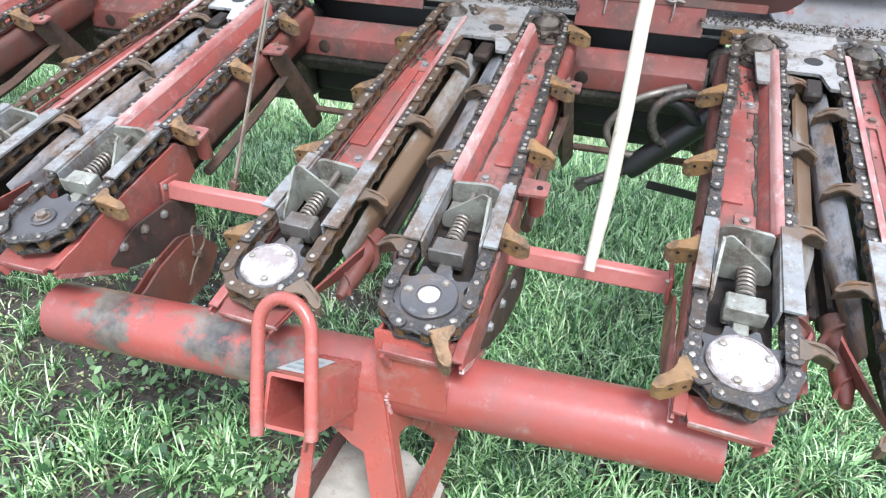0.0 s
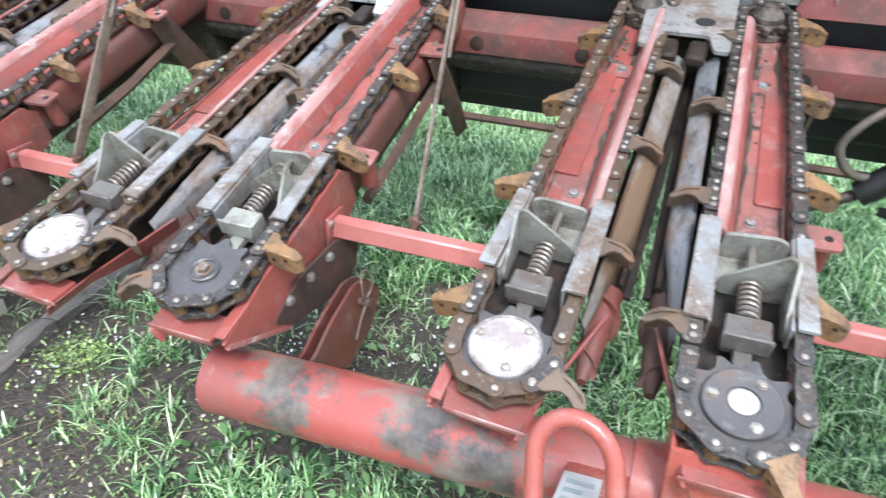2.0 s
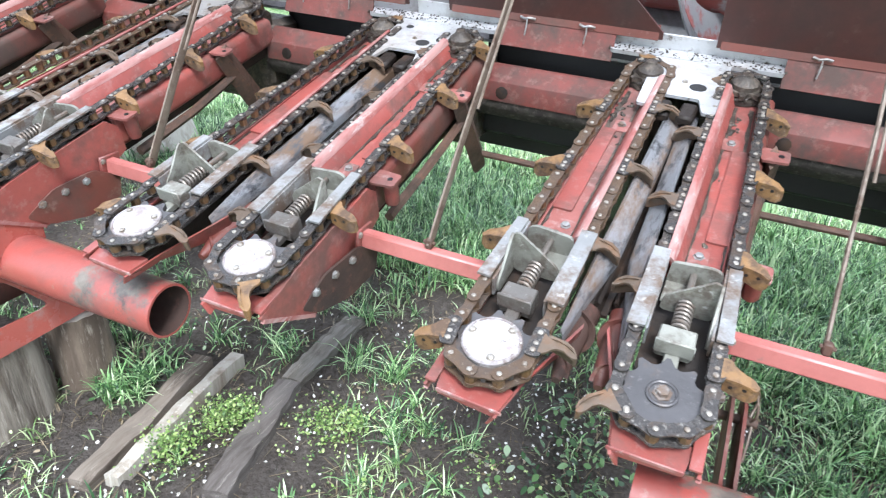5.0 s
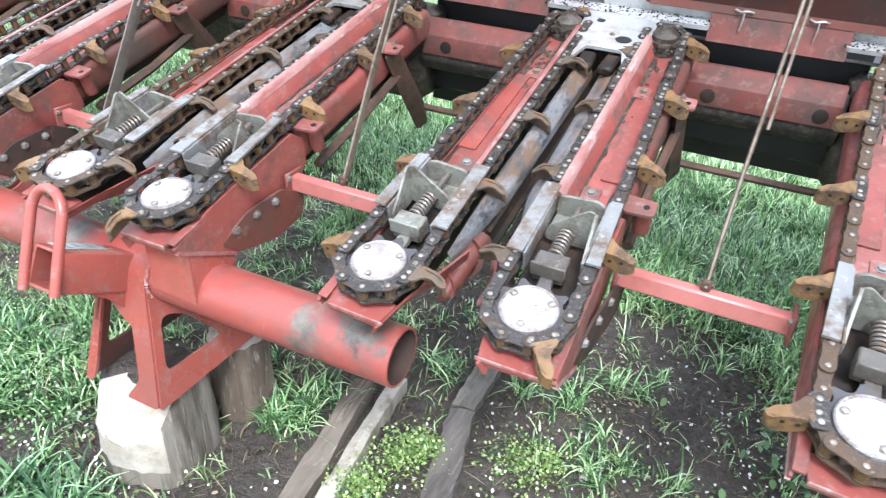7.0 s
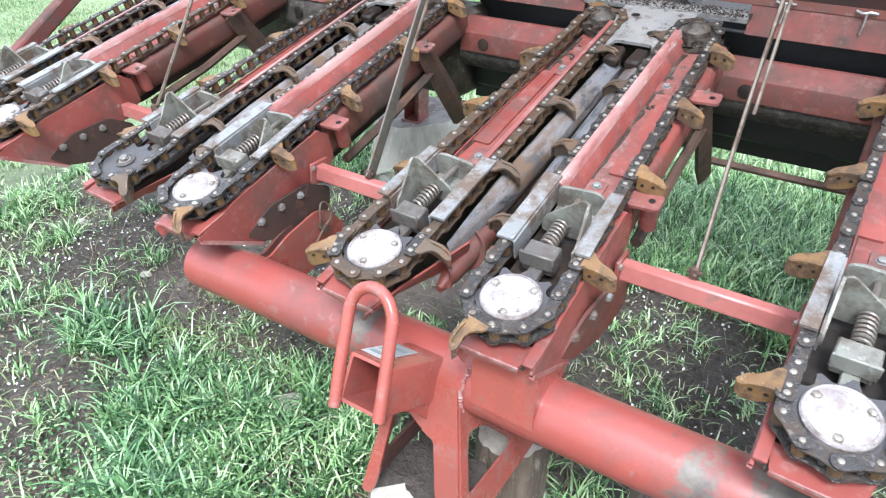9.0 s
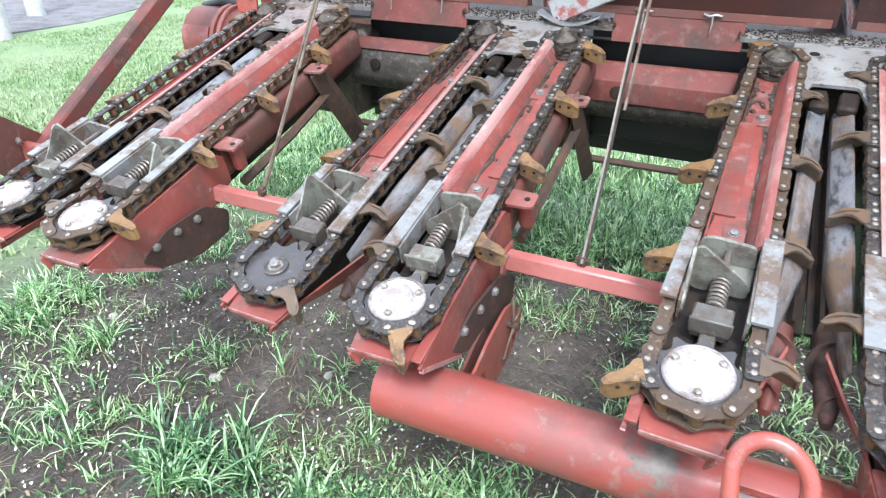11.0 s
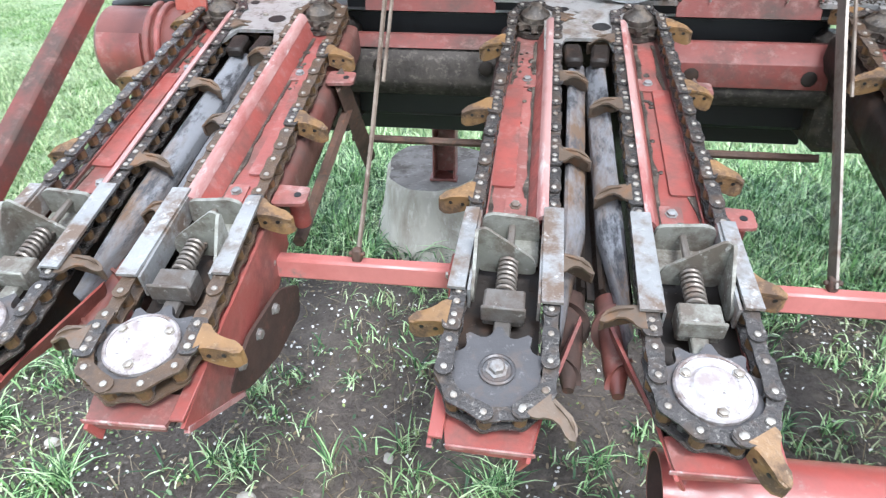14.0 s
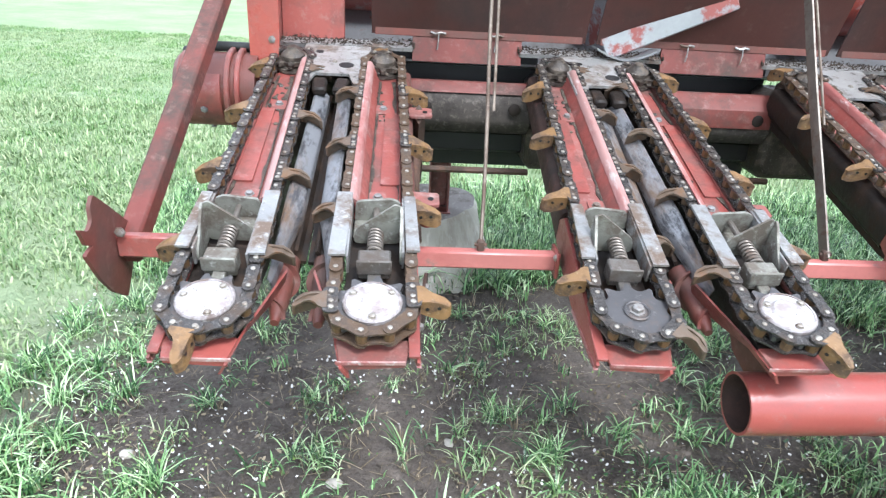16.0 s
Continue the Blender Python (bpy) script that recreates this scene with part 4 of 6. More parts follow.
for k in range(6):
    xm = PITCH * (k - 2.5)
    beam = thing("rear_beam", "red painted rear beam section with a muddy underside", "beam", Matrix.Translation((xm, 1.045, BEAM_Z)), "rear beam sections")
    prof = [(-0.085, 0.020), (-0.045, 0.076), (0.05, 0.08), (0.09, 0.03), (0.09, -0.04), (0.04, -0.08), (-0.045, -0.075), (-0.085, -0.035)]
    g = Geo()
    top = round_poly([(-0.028, 0.077), (-0.045, 0.076), (-0.086, 0.036), (-0.086, -0.020), (-0.080, -0.020), (-0.080, 0.034), (-0.042, 0.070), (-0.028, 0.071)], 0.002, 2)
    if k == 0:
        top = round_poly([(-0.028, 0.077), (-0.045, 0.076), (-0.072, 0.048), (-0.067, 0.046), (-0.042, 0.070), (-0.028, 0.071)], 0.002, 2)
    g.prism(top, -0.192, 0.192, TURN_X)
    part("top_sheet", g, beam_red, beam)
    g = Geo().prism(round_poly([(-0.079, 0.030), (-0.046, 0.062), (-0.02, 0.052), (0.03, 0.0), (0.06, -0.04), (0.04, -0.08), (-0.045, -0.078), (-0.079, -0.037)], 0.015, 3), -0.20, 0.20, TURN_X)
    part("inner_tube", g, beam_mud_shade, beam, "muddy beam underside, coloured darker for the shade below")
    # flat dark smears of grease on the beam's front
    for e in (-0.115, 0.15):
        g = Geo().turned([(0.019, 0), (0.018, 0.003), (0.011, 0.005)], 10, Matrix.Translation((e, -0.085, 0.006)) @ Matrix.Rotation(radians(90), 4, "X"))
        part("plug", g, grime_and_shade, beam)
    # black sheet and box added to paint the shade behind and under the beam
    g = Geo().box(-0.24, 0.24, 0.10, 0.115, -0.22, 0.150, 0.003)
    part("back_plate", g, black, beam, "black sheet standing in for the shade behind the beam")
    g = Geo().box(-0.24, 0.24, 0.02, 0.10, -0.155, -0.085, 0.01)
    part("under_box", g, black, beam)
    g = Geo().sweep([(-0.185, -0.13, -0.170), (0.20, -0.13, -0.170)], 0.0105, 8)
    part("tie_rod", g, brown, beam)
for k in range(7):
    xm = PITCH * (k - 3)
    g = Geo().box(-0.175, 0.175, 0.0, 0.17, -0.23, 0.045, 0.02)
    solid("gear_case", g, GREASE, "greasy dark gear case behind two arms", "gear case", Matrix.Translation((xm, 0.985, 0.86)), "gear cases")
    deck = thing("row_plate", "worn shiny steel plate between two arms", "plate", Matrix.Translation((xm, 0.0, SPROCKET_HEIGHT + 0.024)) @ Matrix.Rotation(SLOPE, 4, "X"), "row plates")
    g = Geo()
    outline = round_poly([(-0.090, 0.80), (-0.060, 0.80), (-0.045, 0.86), (0.045, 0.86), (0.060, 0.80), (0.090, 0.80), (0.095, 1.06), (-0.095, 1.06)], 0.008, 3)
    g.prism(outline, -0.030, -0.022)
    rng = random.Random(60 + k)
    for x, v, r in ((0.034, 0.915, 0.018), (-0.048, 1.0, 0.010)):
        g.prism([(x + r * 1.15 * math.cos(a), v + r * math.sin(a)) for a in [2 * math.pi * j / 20 for j in range(20)]], -0.0219, -0.0212, None, 1)
    part("plate", g, [plate_bright if k in (3, 4) else plate_grey, black], deck)
    part("bolt", BOLT_SMALL, None, deck, where=Matrix.Translation((0.0, 0.935, -0.022)))
    for e in (-1, 1):
        g = Geo().box(e * 0.028 - 0.019, e * 0.028 + 0.019, 0.775, 0.845, -0.050, -0.026, 0.006, Matrix.Rotation(radians(4 * e), 4, "Z"))
        part("scraper", g, grime_and_shade, deck)
    shine = plate_bright if k in (3, 4) else plate_grey
    g = Geo().prism(round_poly([(-0.215, 1.050), (0.215, 1.050), (0.235, 1.095), (-0.235, 1.095)], 0.006, 2), -0.031, -0.020)
    part("lip", g, shine, deck)
    if k in (3, 4, 5):
        x0, x1 = {3: (-0.07, 0.245), 4: (-0.215, 0.222), 5: (-0.215, 0.20)}[k]
        g = Geo().box(x0, x1, 1.096, 1.102, -0.045, 0.020, 0.002)
        part("lip_plate", g, plate_bright if k < 5 else plate_grey, deck, "bright upright lip plate")
    rng = random.Random(100 + k)
    g = Geo()
    for j in range(260 if k in (3, 4) else 900):
        x, v = rng.gauss(0, 0.11) + (0.14 if rng.random() < 0.5 else -0.14), rng.uniform(1.048, 1.093)
        r = rng.uniform(0.0007, 0.0022)
        g.box(-r, r, -r * 1.6, r * 1.6, -r * 0.5, r * 0.5, 0.001, Matrix.Translation((max(-0.22, min(0.22, x)), v, -0.019 + rng.uniform(-0.001, 0.014 if k not in (3, 4) else 0.001) * (0.4 + 0.6 * math.sin(9 * x + k) ** 2))) @ Matrix.Rotation(rng.uniform(0, 6), 4, "Z") @ Matrix.Rotation(rng.uniform(-0.6, 0.6), 4, "X"))
    solid("chaff", g, chaff_mat, "dark crumbs of chaff and grease on the lip", "debris", deck.matrix_world.copy(), kind="stuff")
for k in range(6):
    xm = PITCH * (k - 2.5)
    flap = thing("trough_flap", "red hinged trough flap held by wire pins", "flap", Matrix.Translation((xm, 1.024, 0.948)), "trough flaps")
    g = Geo().box(-0.160, 0.165, -0.003, 0.003, -0.006, 0.066, 0.001, Matrix.Rotation(radians(-12), 4, "X"))
    part("sheet", g, beam_red, flap)
    left, right = ((-0.28, 0.355), (-0.36, 0.36), (-0.36, 0.285), (-0.33, 0.285), (-0.33, 0.36), (-0.36, 0.385))[k]
    upper = 0.17 if k == 3 else right
    corner = [(right - 0.075, 0.0), (right - 0.035, 0.010), (right - 0.010, 0.035), (right, 0.075)] if k == 5 else [(right, 0.0), (right, 0.02)]
    # the sheet's near-black red carries the shade on its underside
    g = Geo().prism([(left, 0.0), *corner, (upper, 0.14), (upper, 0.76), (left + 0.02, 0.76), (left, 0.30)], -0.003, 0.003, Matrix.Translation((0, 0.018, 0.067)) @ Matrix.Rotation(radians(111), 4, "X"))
    part("hood_sheet", g, hood_red_shaded, flap, "red hood sheet above the flap, coloured dark as in shade")
    g = Geo().box(left + 0.01, right - (0.08 if k == 5 else 0.01), 0.008, 0.012, 0.064, 0.104, 0.001)
    part("hood_rim", g, red_dark, flap, "dusty folded rim of the hood")
    for x in (-0.085, 0.085):
        g = Geo().sweep([(x - 0.022, 0.006, 0.078), (x - 0.008, 0.000, 0.074), (x + 0.008, 0.000, 0.078), (x + 0.022, 0.006, 0.075)], 0.0035, 6)
        g.sweep([(x, 0.0, 0.078), (x + 0.001, -0.004, 0.058), (x - 0.002, -0.003, 0.030)], 0.0022, 6)
        part("wire_pin", g, bare, flap)

# ---- ground ----
def ground_height(x, y):
    h = 0.018 * noise.noise(Vector((x * 1.1, y * 1.1, 0))) + 0.010 * noise.noise(Vector((x * 4.0, y * 4.0, 3)))
    return h - 0.01


g = Geo()
steps = [-60, -30, -16, -9, -6] + [-4 + 0.08 * j for j in range(101)] + [6, 9, 16, 30, 60]
n = len(steps)
verts = [(x, y, ground_height(x, y)) for y in steps for x in steps]
faces = [[a * n + b, a * n + b + 1, (a + 1) * n + b + 1, (a + 1) * n + b] for a in range(n - 1) for b in range(n - 1)]
g.add(verts, faces)
solid("ground", g, soil, "dark bare soil with worn grass", "ground", kind="structure")


def blades(name, spots, mat, label, category, height, width, seed, lie=0.5):
    """Many tapered, bent blades from numpy; spots holds x, y and a size each."""
    rng = np.random.default_rng(seed)
    n = len(spots)
    p = np.array([(x, y, ground_height(x, y) - 0.004) for x, y, _ in spots])
    size = np.array([q for _, _, q in spots]) * rng.uniform(0.55, 1.15, n) * height
    a = rng.uniform(0, 2 * np.pi, n)
    out = np.stack([np.cos(a), np.sin(a), np.zeros(n)], 1)
    side = np.stack([-np.sin(a), np.cos(a), np.zeros(n)], 1)
    bend = rng.uniform(0.15, 1.0, n)[:, None] * lie
    w = (rng.uniform(0.6, 1.2, n) * width)[:, None]
    up = np.array([0, 0, 1.0])
    levels = []
    for t, k in ((0, 0.75), (0.4, 1.0), (0.75, 0.7)):
        c = p + size[:, None] * (up * (t - 0.35 * bend * t * t) + out * bend * t ** 1.8)
        levels += [c - side * w * k, c + side * w * k]
    tip = p + size[:, None] * (up * (1 - 0.45 * bend) + out * bend)
    verts = np.stack([*levels, tip], 1).reshape(-1, 3)
    tri = np.array([[0, 1, 3], [0, 3, 2], [2, 3, 5], [2, 5, 4], [4, 5, 6]])
    faces = (np.arange(n)[:, None, None] * 7 + tri[None]).reshape(-1, 3)
    me = bpy.data.meshes.new(name)
    me.vertices.add(len(verts))
    me.vertices.foreach_set("co", verts.astype(np.float32).ravel())
    me.loops.add(len(faces) * 3)
    me.loops.foreach_set("vertex_index", faces.astype(np.int32).ravel())
    me.polygons.add(len(faces))
    me.polygons.foreach_set("loop_start", np.arange(0, len(faces) * 3, 3, dtype=np.int32))
    me.update(calc_edges=True)
    me.materials.append(mat)
    me.shade_smooth()
    ob = new(name, me)
    return tagged(ob, label, category, kind="stuff")


def ramp_(v, a, b):
    return max(0.0, min(1.0, (v - a) / (b - a)))


PATCHES = [(-1.95, 0.72, 0.85, 0.70, -0.8), (0.2, 0.50, 0.65, 0.45, -0.6), (-0.50, 0.95, 0.35, 0.40, -0.55), (-1.39, 0.50, 0.35, 0.30, -0.35), (-3.02, 0.34, 0.18, 0.16, 0.5), (-3.2, 0.9, 0.2, 0.35, 0.2), (-1.56, -0.03, 0.09, 0.06, -1.6), (-1.07, -0.22, 0.10, 0.10, -1.6), (-1.30, 0.10, 0.12, 0.06, -1.2),
           (-2.43, 0.40, 0.35, 0.30, -0.5), (-0.8, 0.94, 0.25, 0.3, -0.4), (1.03, 0.97, 0.2, 0.2, -0.4), (0.94, 0.2, 0.12, 0.1, -0.4),
           (-1.30, -0.05, 0.50, 0.38, 0.95), (0.78, 0.02, 0.25, 0.2, 0.5), (1.12, 0.22, 0.2, 0.2, 0.5), (1.23, 0.73, 0.25, 0.25, 0.5),
           (-1.78, 0.32, 0.08, 0.07, 0.9), (-1.59, 0.38, 0.08, 0.07, 0.9), (-2.46, 0.35, 0.08, 0.07, 0.8), (0.03, 0.60, 0.12, 0.10, 1.3), (0.27, 0.41, 0.16, 0.10, 1.3), (-0.54, 0.22, 0.12, 0.12, 1.0), (-0.30, 0.58, 0.14, 0.08, 1.1), (0.62, -0.30, 0.35, 0.25, 0.4), (0.0, -0.35, 0.4, 0.25, 0.2),
           (0.50, 0.60, 0.28, 0.26, -0.9), (1.11, 0.50, 0.22, 0.16, -0.8), (0.34, 0.95, 0.22, 0.2, -0.8), (-0.34, 0.60, 0.16, 0.2, -0.8), (-2.50, 0.47, 0.22, 0.16, -1.0), (-2.10, 0.40, 0.26, 0.2, -0.9),
           (-1.55, 0.70, 0.25, 0.2, -0.8), (-1.76, 0.86, 0.3, 0.2, -0.9), (-1.90, 0.33, 0.25, 0.14, -0.7), (-0.32, 0.76, 0.2, 0.2, -0.7), (-1.10, 0.36, 0.2, 0.12, -0.6)]


BARE = [(0.52, 0.40, 0.20, 0.13), (0.82, 0.55, 0.24, 0.15), (0.98, 0.47, 0.14, 0.10), (-2.72, 0.64, 0.20, 0.13), (-2.49, 0.50, 0.18, 0.10), (-2.46, 0.84, 0.22, 0.14), (-2.05, 0.66, 0.22, 0.15), (-2.18, 0.95, 0.2, 0.1),
        (-1.44, 0.74, 0.30, 0.2), (-1.65, 0.47, 0.14, 0.07), (0.40, 0.78, 0.15, 0.12), (0.30, 0.55, 0.14, 0.09), (-0.34, 0.88, 0.15, 0.1), (-1.04, 0.53, 0.16, 0.1), (-2.62, 0.40, 0.14, 0.06), (0.95, 1.42, 0.16, 0.10), (-1.38, 0.38, 0.14, 0.06)]


def bare_soil(x, y):
    """1 where nothing grows, 0 outside the bare places."""
    return max(0.0, min(1.0, 1.6 * max(1 - ((x - a) / (1.2 * p)) ** 2 - ((y - b) / (1.2 * q)) ** 2 for a, b, p, q in BARE) + 0.5 * noise.noise(Vector((x * 9, y * 9, 3)))))


def lushness(x, y):
    """How thick the grass grows: thick behind and to the sides, thin and in tufts on the trodden soil."""
    v = -0.03 + 0.50 * noise.noise(Vector((x * 1.6, y * 1.6, 7))) + 0.60 * noise.noise(Vector((x * 6, y * 6, 17)))
    v += (0.9 if x < -1.0 else 0.0) * ramp_(y, 1.3, 1.6) + (0.9 if x >= -1.0 else 0.0) * ramp_(y, 0.8, 1.25)
    if 1.0 < y < 2.6 and abs(x) < 2.6:
        v -= 0.7 * max(0.0, noise.noise(Vector((x * 3.4, y * 2.2, 71))))
    v += 0.8 * ramp_(x, 1.2, 1.5) + 0.60 * ramp_(-x, 2.80, 3.6)
    for cx, cy, rx, ry, k in PATCHES:
        v += k * max(0.0, 1 - ((x - cx) / rx) ** 2 - ((y - cy) / ry) ** 2)
    if y < 1.6:
        v -= bare_soil(x, y)
    return max(0.0, min(1.0, v))


def grown(seed, count, x0, x1, y0, y1, tuft, spread, most=1.0, least=0.04):
    rng = random.Random(seed)
    out = []
    for _ in range(count):
        x, y = rng.uniform(x0, x1), rng.uniform(y0, y1)
        d = lushness(x, y)
        if rng.random() > max(least, d * most):
            continue
        q = 0.55 + 0.6 * d
        for _ in range(rng.randint(*tuft)):
            out.append((x + rng.gauss(0, spread), y + rng.gauss(0, spread), q))
    return out



# ---- carrying pipes with hitch box, hoop and stand ----


def carrying_pipe(x0, left, right, box_x, worn, height, dip):
    centre = Vector((x0, 0.0, height))
    pipe = thing("carrying_pipe", "red steel carrying pipe with hoop and stand" if not worn else "red steel carrying pipe, paint partly worn to grey", "pipe", Matrix.Translation(centre) @ Matrix.Rotation(radians(dip), 4, "Y"), "carrying pipes")
    g = Geo()
    n = 36
    verts, faces = [], []
    for x, r in ((left, 0.0545), (left, 0.060), (right, 0.060), (right, 0.0545)):
        verts += [(x, r * math.cos(2 * math.pi * i / n), r * math.sin(2 * math.pi * i / n)) for i in range(n)]
    for k in range(4):
        faces += [[k * n + i, k * n + (i + 1) % n, ((k + 1) % 4) * n + (i + 1) % n, ((k + 1) % 4) * n + i] for i in range(n)]
    g.add(verts, faces)
    g.m = [1 if k // n == 3 else 0 for k in range(4 * n)]
    part("pipe", g, [PIPE_WORN if worn else PIPE_SCUFFED, grimy], pipe)
    # saddles up to the two arms
    for e in (0.150,):
        g = Geo()
        g.prism([(e - 0.058, 0.006), (e + 0.058, 0.002), (e + 0.058, 0.145), (e - 0.058, 0.145)], 0.057, 0.063, Matrix.Rotation(radians(90), 4, "X"))
        g.box(e - 0.058, e - 0.052, -0.057, 0.06, 0.01, 0.140, 0.002)
        g.box(e + 0.052, e + 0.058, -0.057, 0.06, 0.01, 0.140, 0.002)
        part("saddle", g, red_fresh, pipe)
    # hitch box, open at the front and tilted up
    m = Matrix.Translation((box_x, 0, 0)) @ Matrix.Rotation(radians(-28), 4, "X")
    g = Geo()
    o = round_poly([(-0.042, -0.055), (0.042, -0.055), (0.042, 0.029), (-0.042, 0.029)], 0.006, 2)
    q = round_poly([(-0.036, -0.049), (0.036, -0.049), (0.036, 0.023), (-0.036, 0.023)], 0.004, 2)
    n = len(o)
    verts = [(a, y, b) for y in (-0.222, -0.015) for ring in (o, q) for a, b in ring]
    faces = []
    for k in range(n):
        c = (k + 1) % n
        faces += [[k, c, n + c, n + k], [2 * n + k, 2 * n + c, 3 * n + c, 3 * n + k], [k, c, 2 * n + c, 2 * n + k], [n + k, n + c, 3 * n + c, 3 * n + k]]
    g.add(verts, faces, m)
    box = part("hitch_box", g, red_fresh, pipe)
    g = Geo().box(-0.040, 0.008, -0.200, -0.092, 0.0295, 0.0303, 0.0003, m)
    tag_ = part("label", g, label_white, box, "white paper label with dark marks")
    for j in range(3):
        g = Geo().box(-0.034, 0.001 - 0.012 * (j % 2), -0.186 + 0.028 * j, -0.172 + 0.028 * j, 0.0304, 0.0308, 0.0001, m)
        part("printed_bar", g, label_ink, tag_)
    pts = [(-0.044, -0.226, -0.066), (-0.044, -0.228, 0.0), (-0.043, -0.229, 0.085)]
    pts += [(0.043 * math.cos(math.pi - math.pi * j / 12), -0.229, 0.092 + 0.048 * math.sin(math.pi * j / 12)) for j in range(13)]
    pts += [(0.043, -0.229, 0.085), (0.044, -0.228, 0.0), (0.044, -0.226, -0.056)]
    g = Geo().sweep([m @ Vector((x - 0.12 * max(0.0, z + 0.07), y, z)) for x, y, z in pts], 0.0105, 12)
    part("hoop", g, red_fresh, box, "bent red steel hoop")
    # collar where the box meets the pipe, with a run of pale weld
    g = Geo()
    n = 26
    verts, faces = [], []
    for x, r in ((box_x + 0.040, 0.060), (box_x + 0.040, 0.0655), (box_x + 0.092, 0.0655), (box_x + 0.092, 0.060)):
        verts += [(x, r * math.cos(2 * math.pi * i / n), r * math.sin(2 * math.pi * i / n)) for i in range(n)]
    for k in range(3):
        faces += [[k * n + i, k * n + (i + 1) % n, (k + 1) * n + (i + 1) % n, (k + 1) * n + i] for i in range(n)]
    g.add(verts, faces)
    collar = part("collar", g, red_fresh, pipe)
    g = Geo()
    rng = random.Random(int(x0 * 100) + 900)
    for j in range(16):
        a = radians(118 + 5.5 * j)
        g.turned([(0.004, -0.003), (rng.uniform(0.003, 0.0055), 0.0), (0.002, 0.003)], 7, Matrix.Translation((box_x + 0.093 + rng.uniform(-0.003, 0.003), 0.064 * math.cos(a), 0.064 * math.sin(a))))
    part("weld_bead", g, worn_edge, collar, "pale run of weld")

    def slab(g_, pts_, thick=0.006, slot=0):
        """A flat plate through points in space, drawn out along its normal."""
        p = [Vector(c_) for c_ in pts_]
        nor = (p[1] - p[0]).cross(p[-1] - p[0]).normalized() * thick
        k_ = len(p)
        return g_.add(p + [c_ + nor for c_ in p], [list(range(k_))[::-1], list(range(k_, 2 * k_))] + [[j_, (j_ + 1) % k_, k_ + (j_ + 1) % k_, k_ + j_] for j_ in range(k_)], None, slot)

    # gusset under the box and the four-sided stand
    g = Geo()
    gus = [(-0.165, 0.026), (-0.060, -0.012), (-0.050, -0.045), (-0.020, -0.075), (-0.052, -0.100), (-0.074, -0.074), (-0.105, -0.030), (-0.130, -0.004)]
    slab(g, [(box_x + 0.036, y, z) for y, z in gus], 0.007)
    part("gusset", g, red_fresh, pipe)
    low = 0.230 - height
    bx = box_x
    deep_ = -low

    def lean(out, pts_, r_=0.014, thick=0.006, hole=None, mat_=red_fresh, name_="stand_side"):
        """A plate cut from one sheet: points (along, z) set into space by out(); hole is a window with as many corners."""
        rim = [Vector(out(a_, z_)) for a_, z_ in round_poly(pts_, r_ if not hole else 0.003, 4)]
        gg = Geo()
        if not hole:
            slab(gg, rim, thick)
        else:
            win = [Vector(out(a_, z_)) for a_, z_ in round_poly(hole, r_, 4)]
            nor = (rim[-1] - rim[0]).cross(rim[len(rim) // 2] - rim[0]).normalized() * thick
            k_ = len(rim)
            vs = rim + win + [p_ + nor for p_ in rim] + [p_ + nor for p_ in win]
            fs = []
            for a_ in range(k_):
                b_ = (a_ + 1) % k_
                fs += [[a_, b_, k_ + b_, k_ + a_], [2 * k_ + a_, 2 * k_ + b_, 3 * k_ + b_, 3 * k_ + a_], [a_, b_, 2 * k_ + b_, 2 * k_ + a_], [k_ + a_, k_ + b_, 3 * k_ + b_, 3 * k_ + a_]]
            gg.add(vs, fs)
        return part(name_, gg, mat_, pipe)

    front = lambda u, z: (bx + u, -0.132 + 0.070 * (z + deep_) / deep_, z)
    lean(front, [(0.142, low), (0.086, 0.018), (0.042, 0.014), (0.034, -0.030), (-0.046, -0.012), (-0.084, low), (-0.062, low), (-0.052, low + 0.03), (-0.034, -0.058), (-0.018, -0.052), (0.040, -0.090), (0.056, -0.094),
                 (0.082, low + 0.050), (0.052, low + 0.008), (0.050, low)], 0.013, 0.007, None, red_fresh, "stand_front")
    right = lambda y, z: (bx + 0.142 - 0.056 * (z + deep_) / deep_, y, z)
    lean(right, [(-0.134, low), (-0.060, 0.014), (0.030, -0.040), (0.180, low)], 0.026, 0.006, [(-0.092, low + 0.070), (-0.058, -0.072), (0.000, -0.098), (0.086, low + 0.062)])
    left_ = lambda y, z: (bx - 0.082 + 0.046 * (z + deep_) / deep_, y, z)
    lean(left_, [(-0.131, low), (-0.078, -0.012), (0.030, -0.030), (0.175, low)], 0.026, 0.006, [(-0.080, low + 0.066), (-0.050, -0.060), (0.000, -0.090), (0.080, low + 0.060)], red_dark)
    g = Geo()
    slab(g, [(bx - 0.075, 0.175, low), (bx + 0.130, 0.180, low), (bx + 0.130, 0.178, low + 0.036), (bx - 0.072, 0.173, low + 0.036)], 0.006)
    part("stand_back", g, red, pipe)
    # hitch plate with its spring pin at the outer end
    e = left + 0.115
    outline = round_poly([(0.010, 0.045), (0.060, 0.030), (0.121, 0.058), (0.215, 0.080), (0.262, 0.066), (0.314, 0.006), (0.262, -0.050), (0.163, -0.070), (0.050, -0.035)], 0.014, 3)
    for x in (0.012, 0.034):
        g = Geo().prism(outline, e + x - 0.003, e + x + 0.003, TURN_X)
        plate = part("hitch_plate", g, (red_dark if worn else red_fresh) if x > 0.02 else red_dark, pipe)
    g = Geo().sweep([(e - 0.012, 0.228, 0.036), (e + 0.060, 0.228, 0.036)], 0.009, 10)
    part("pin", g, brown, plate)
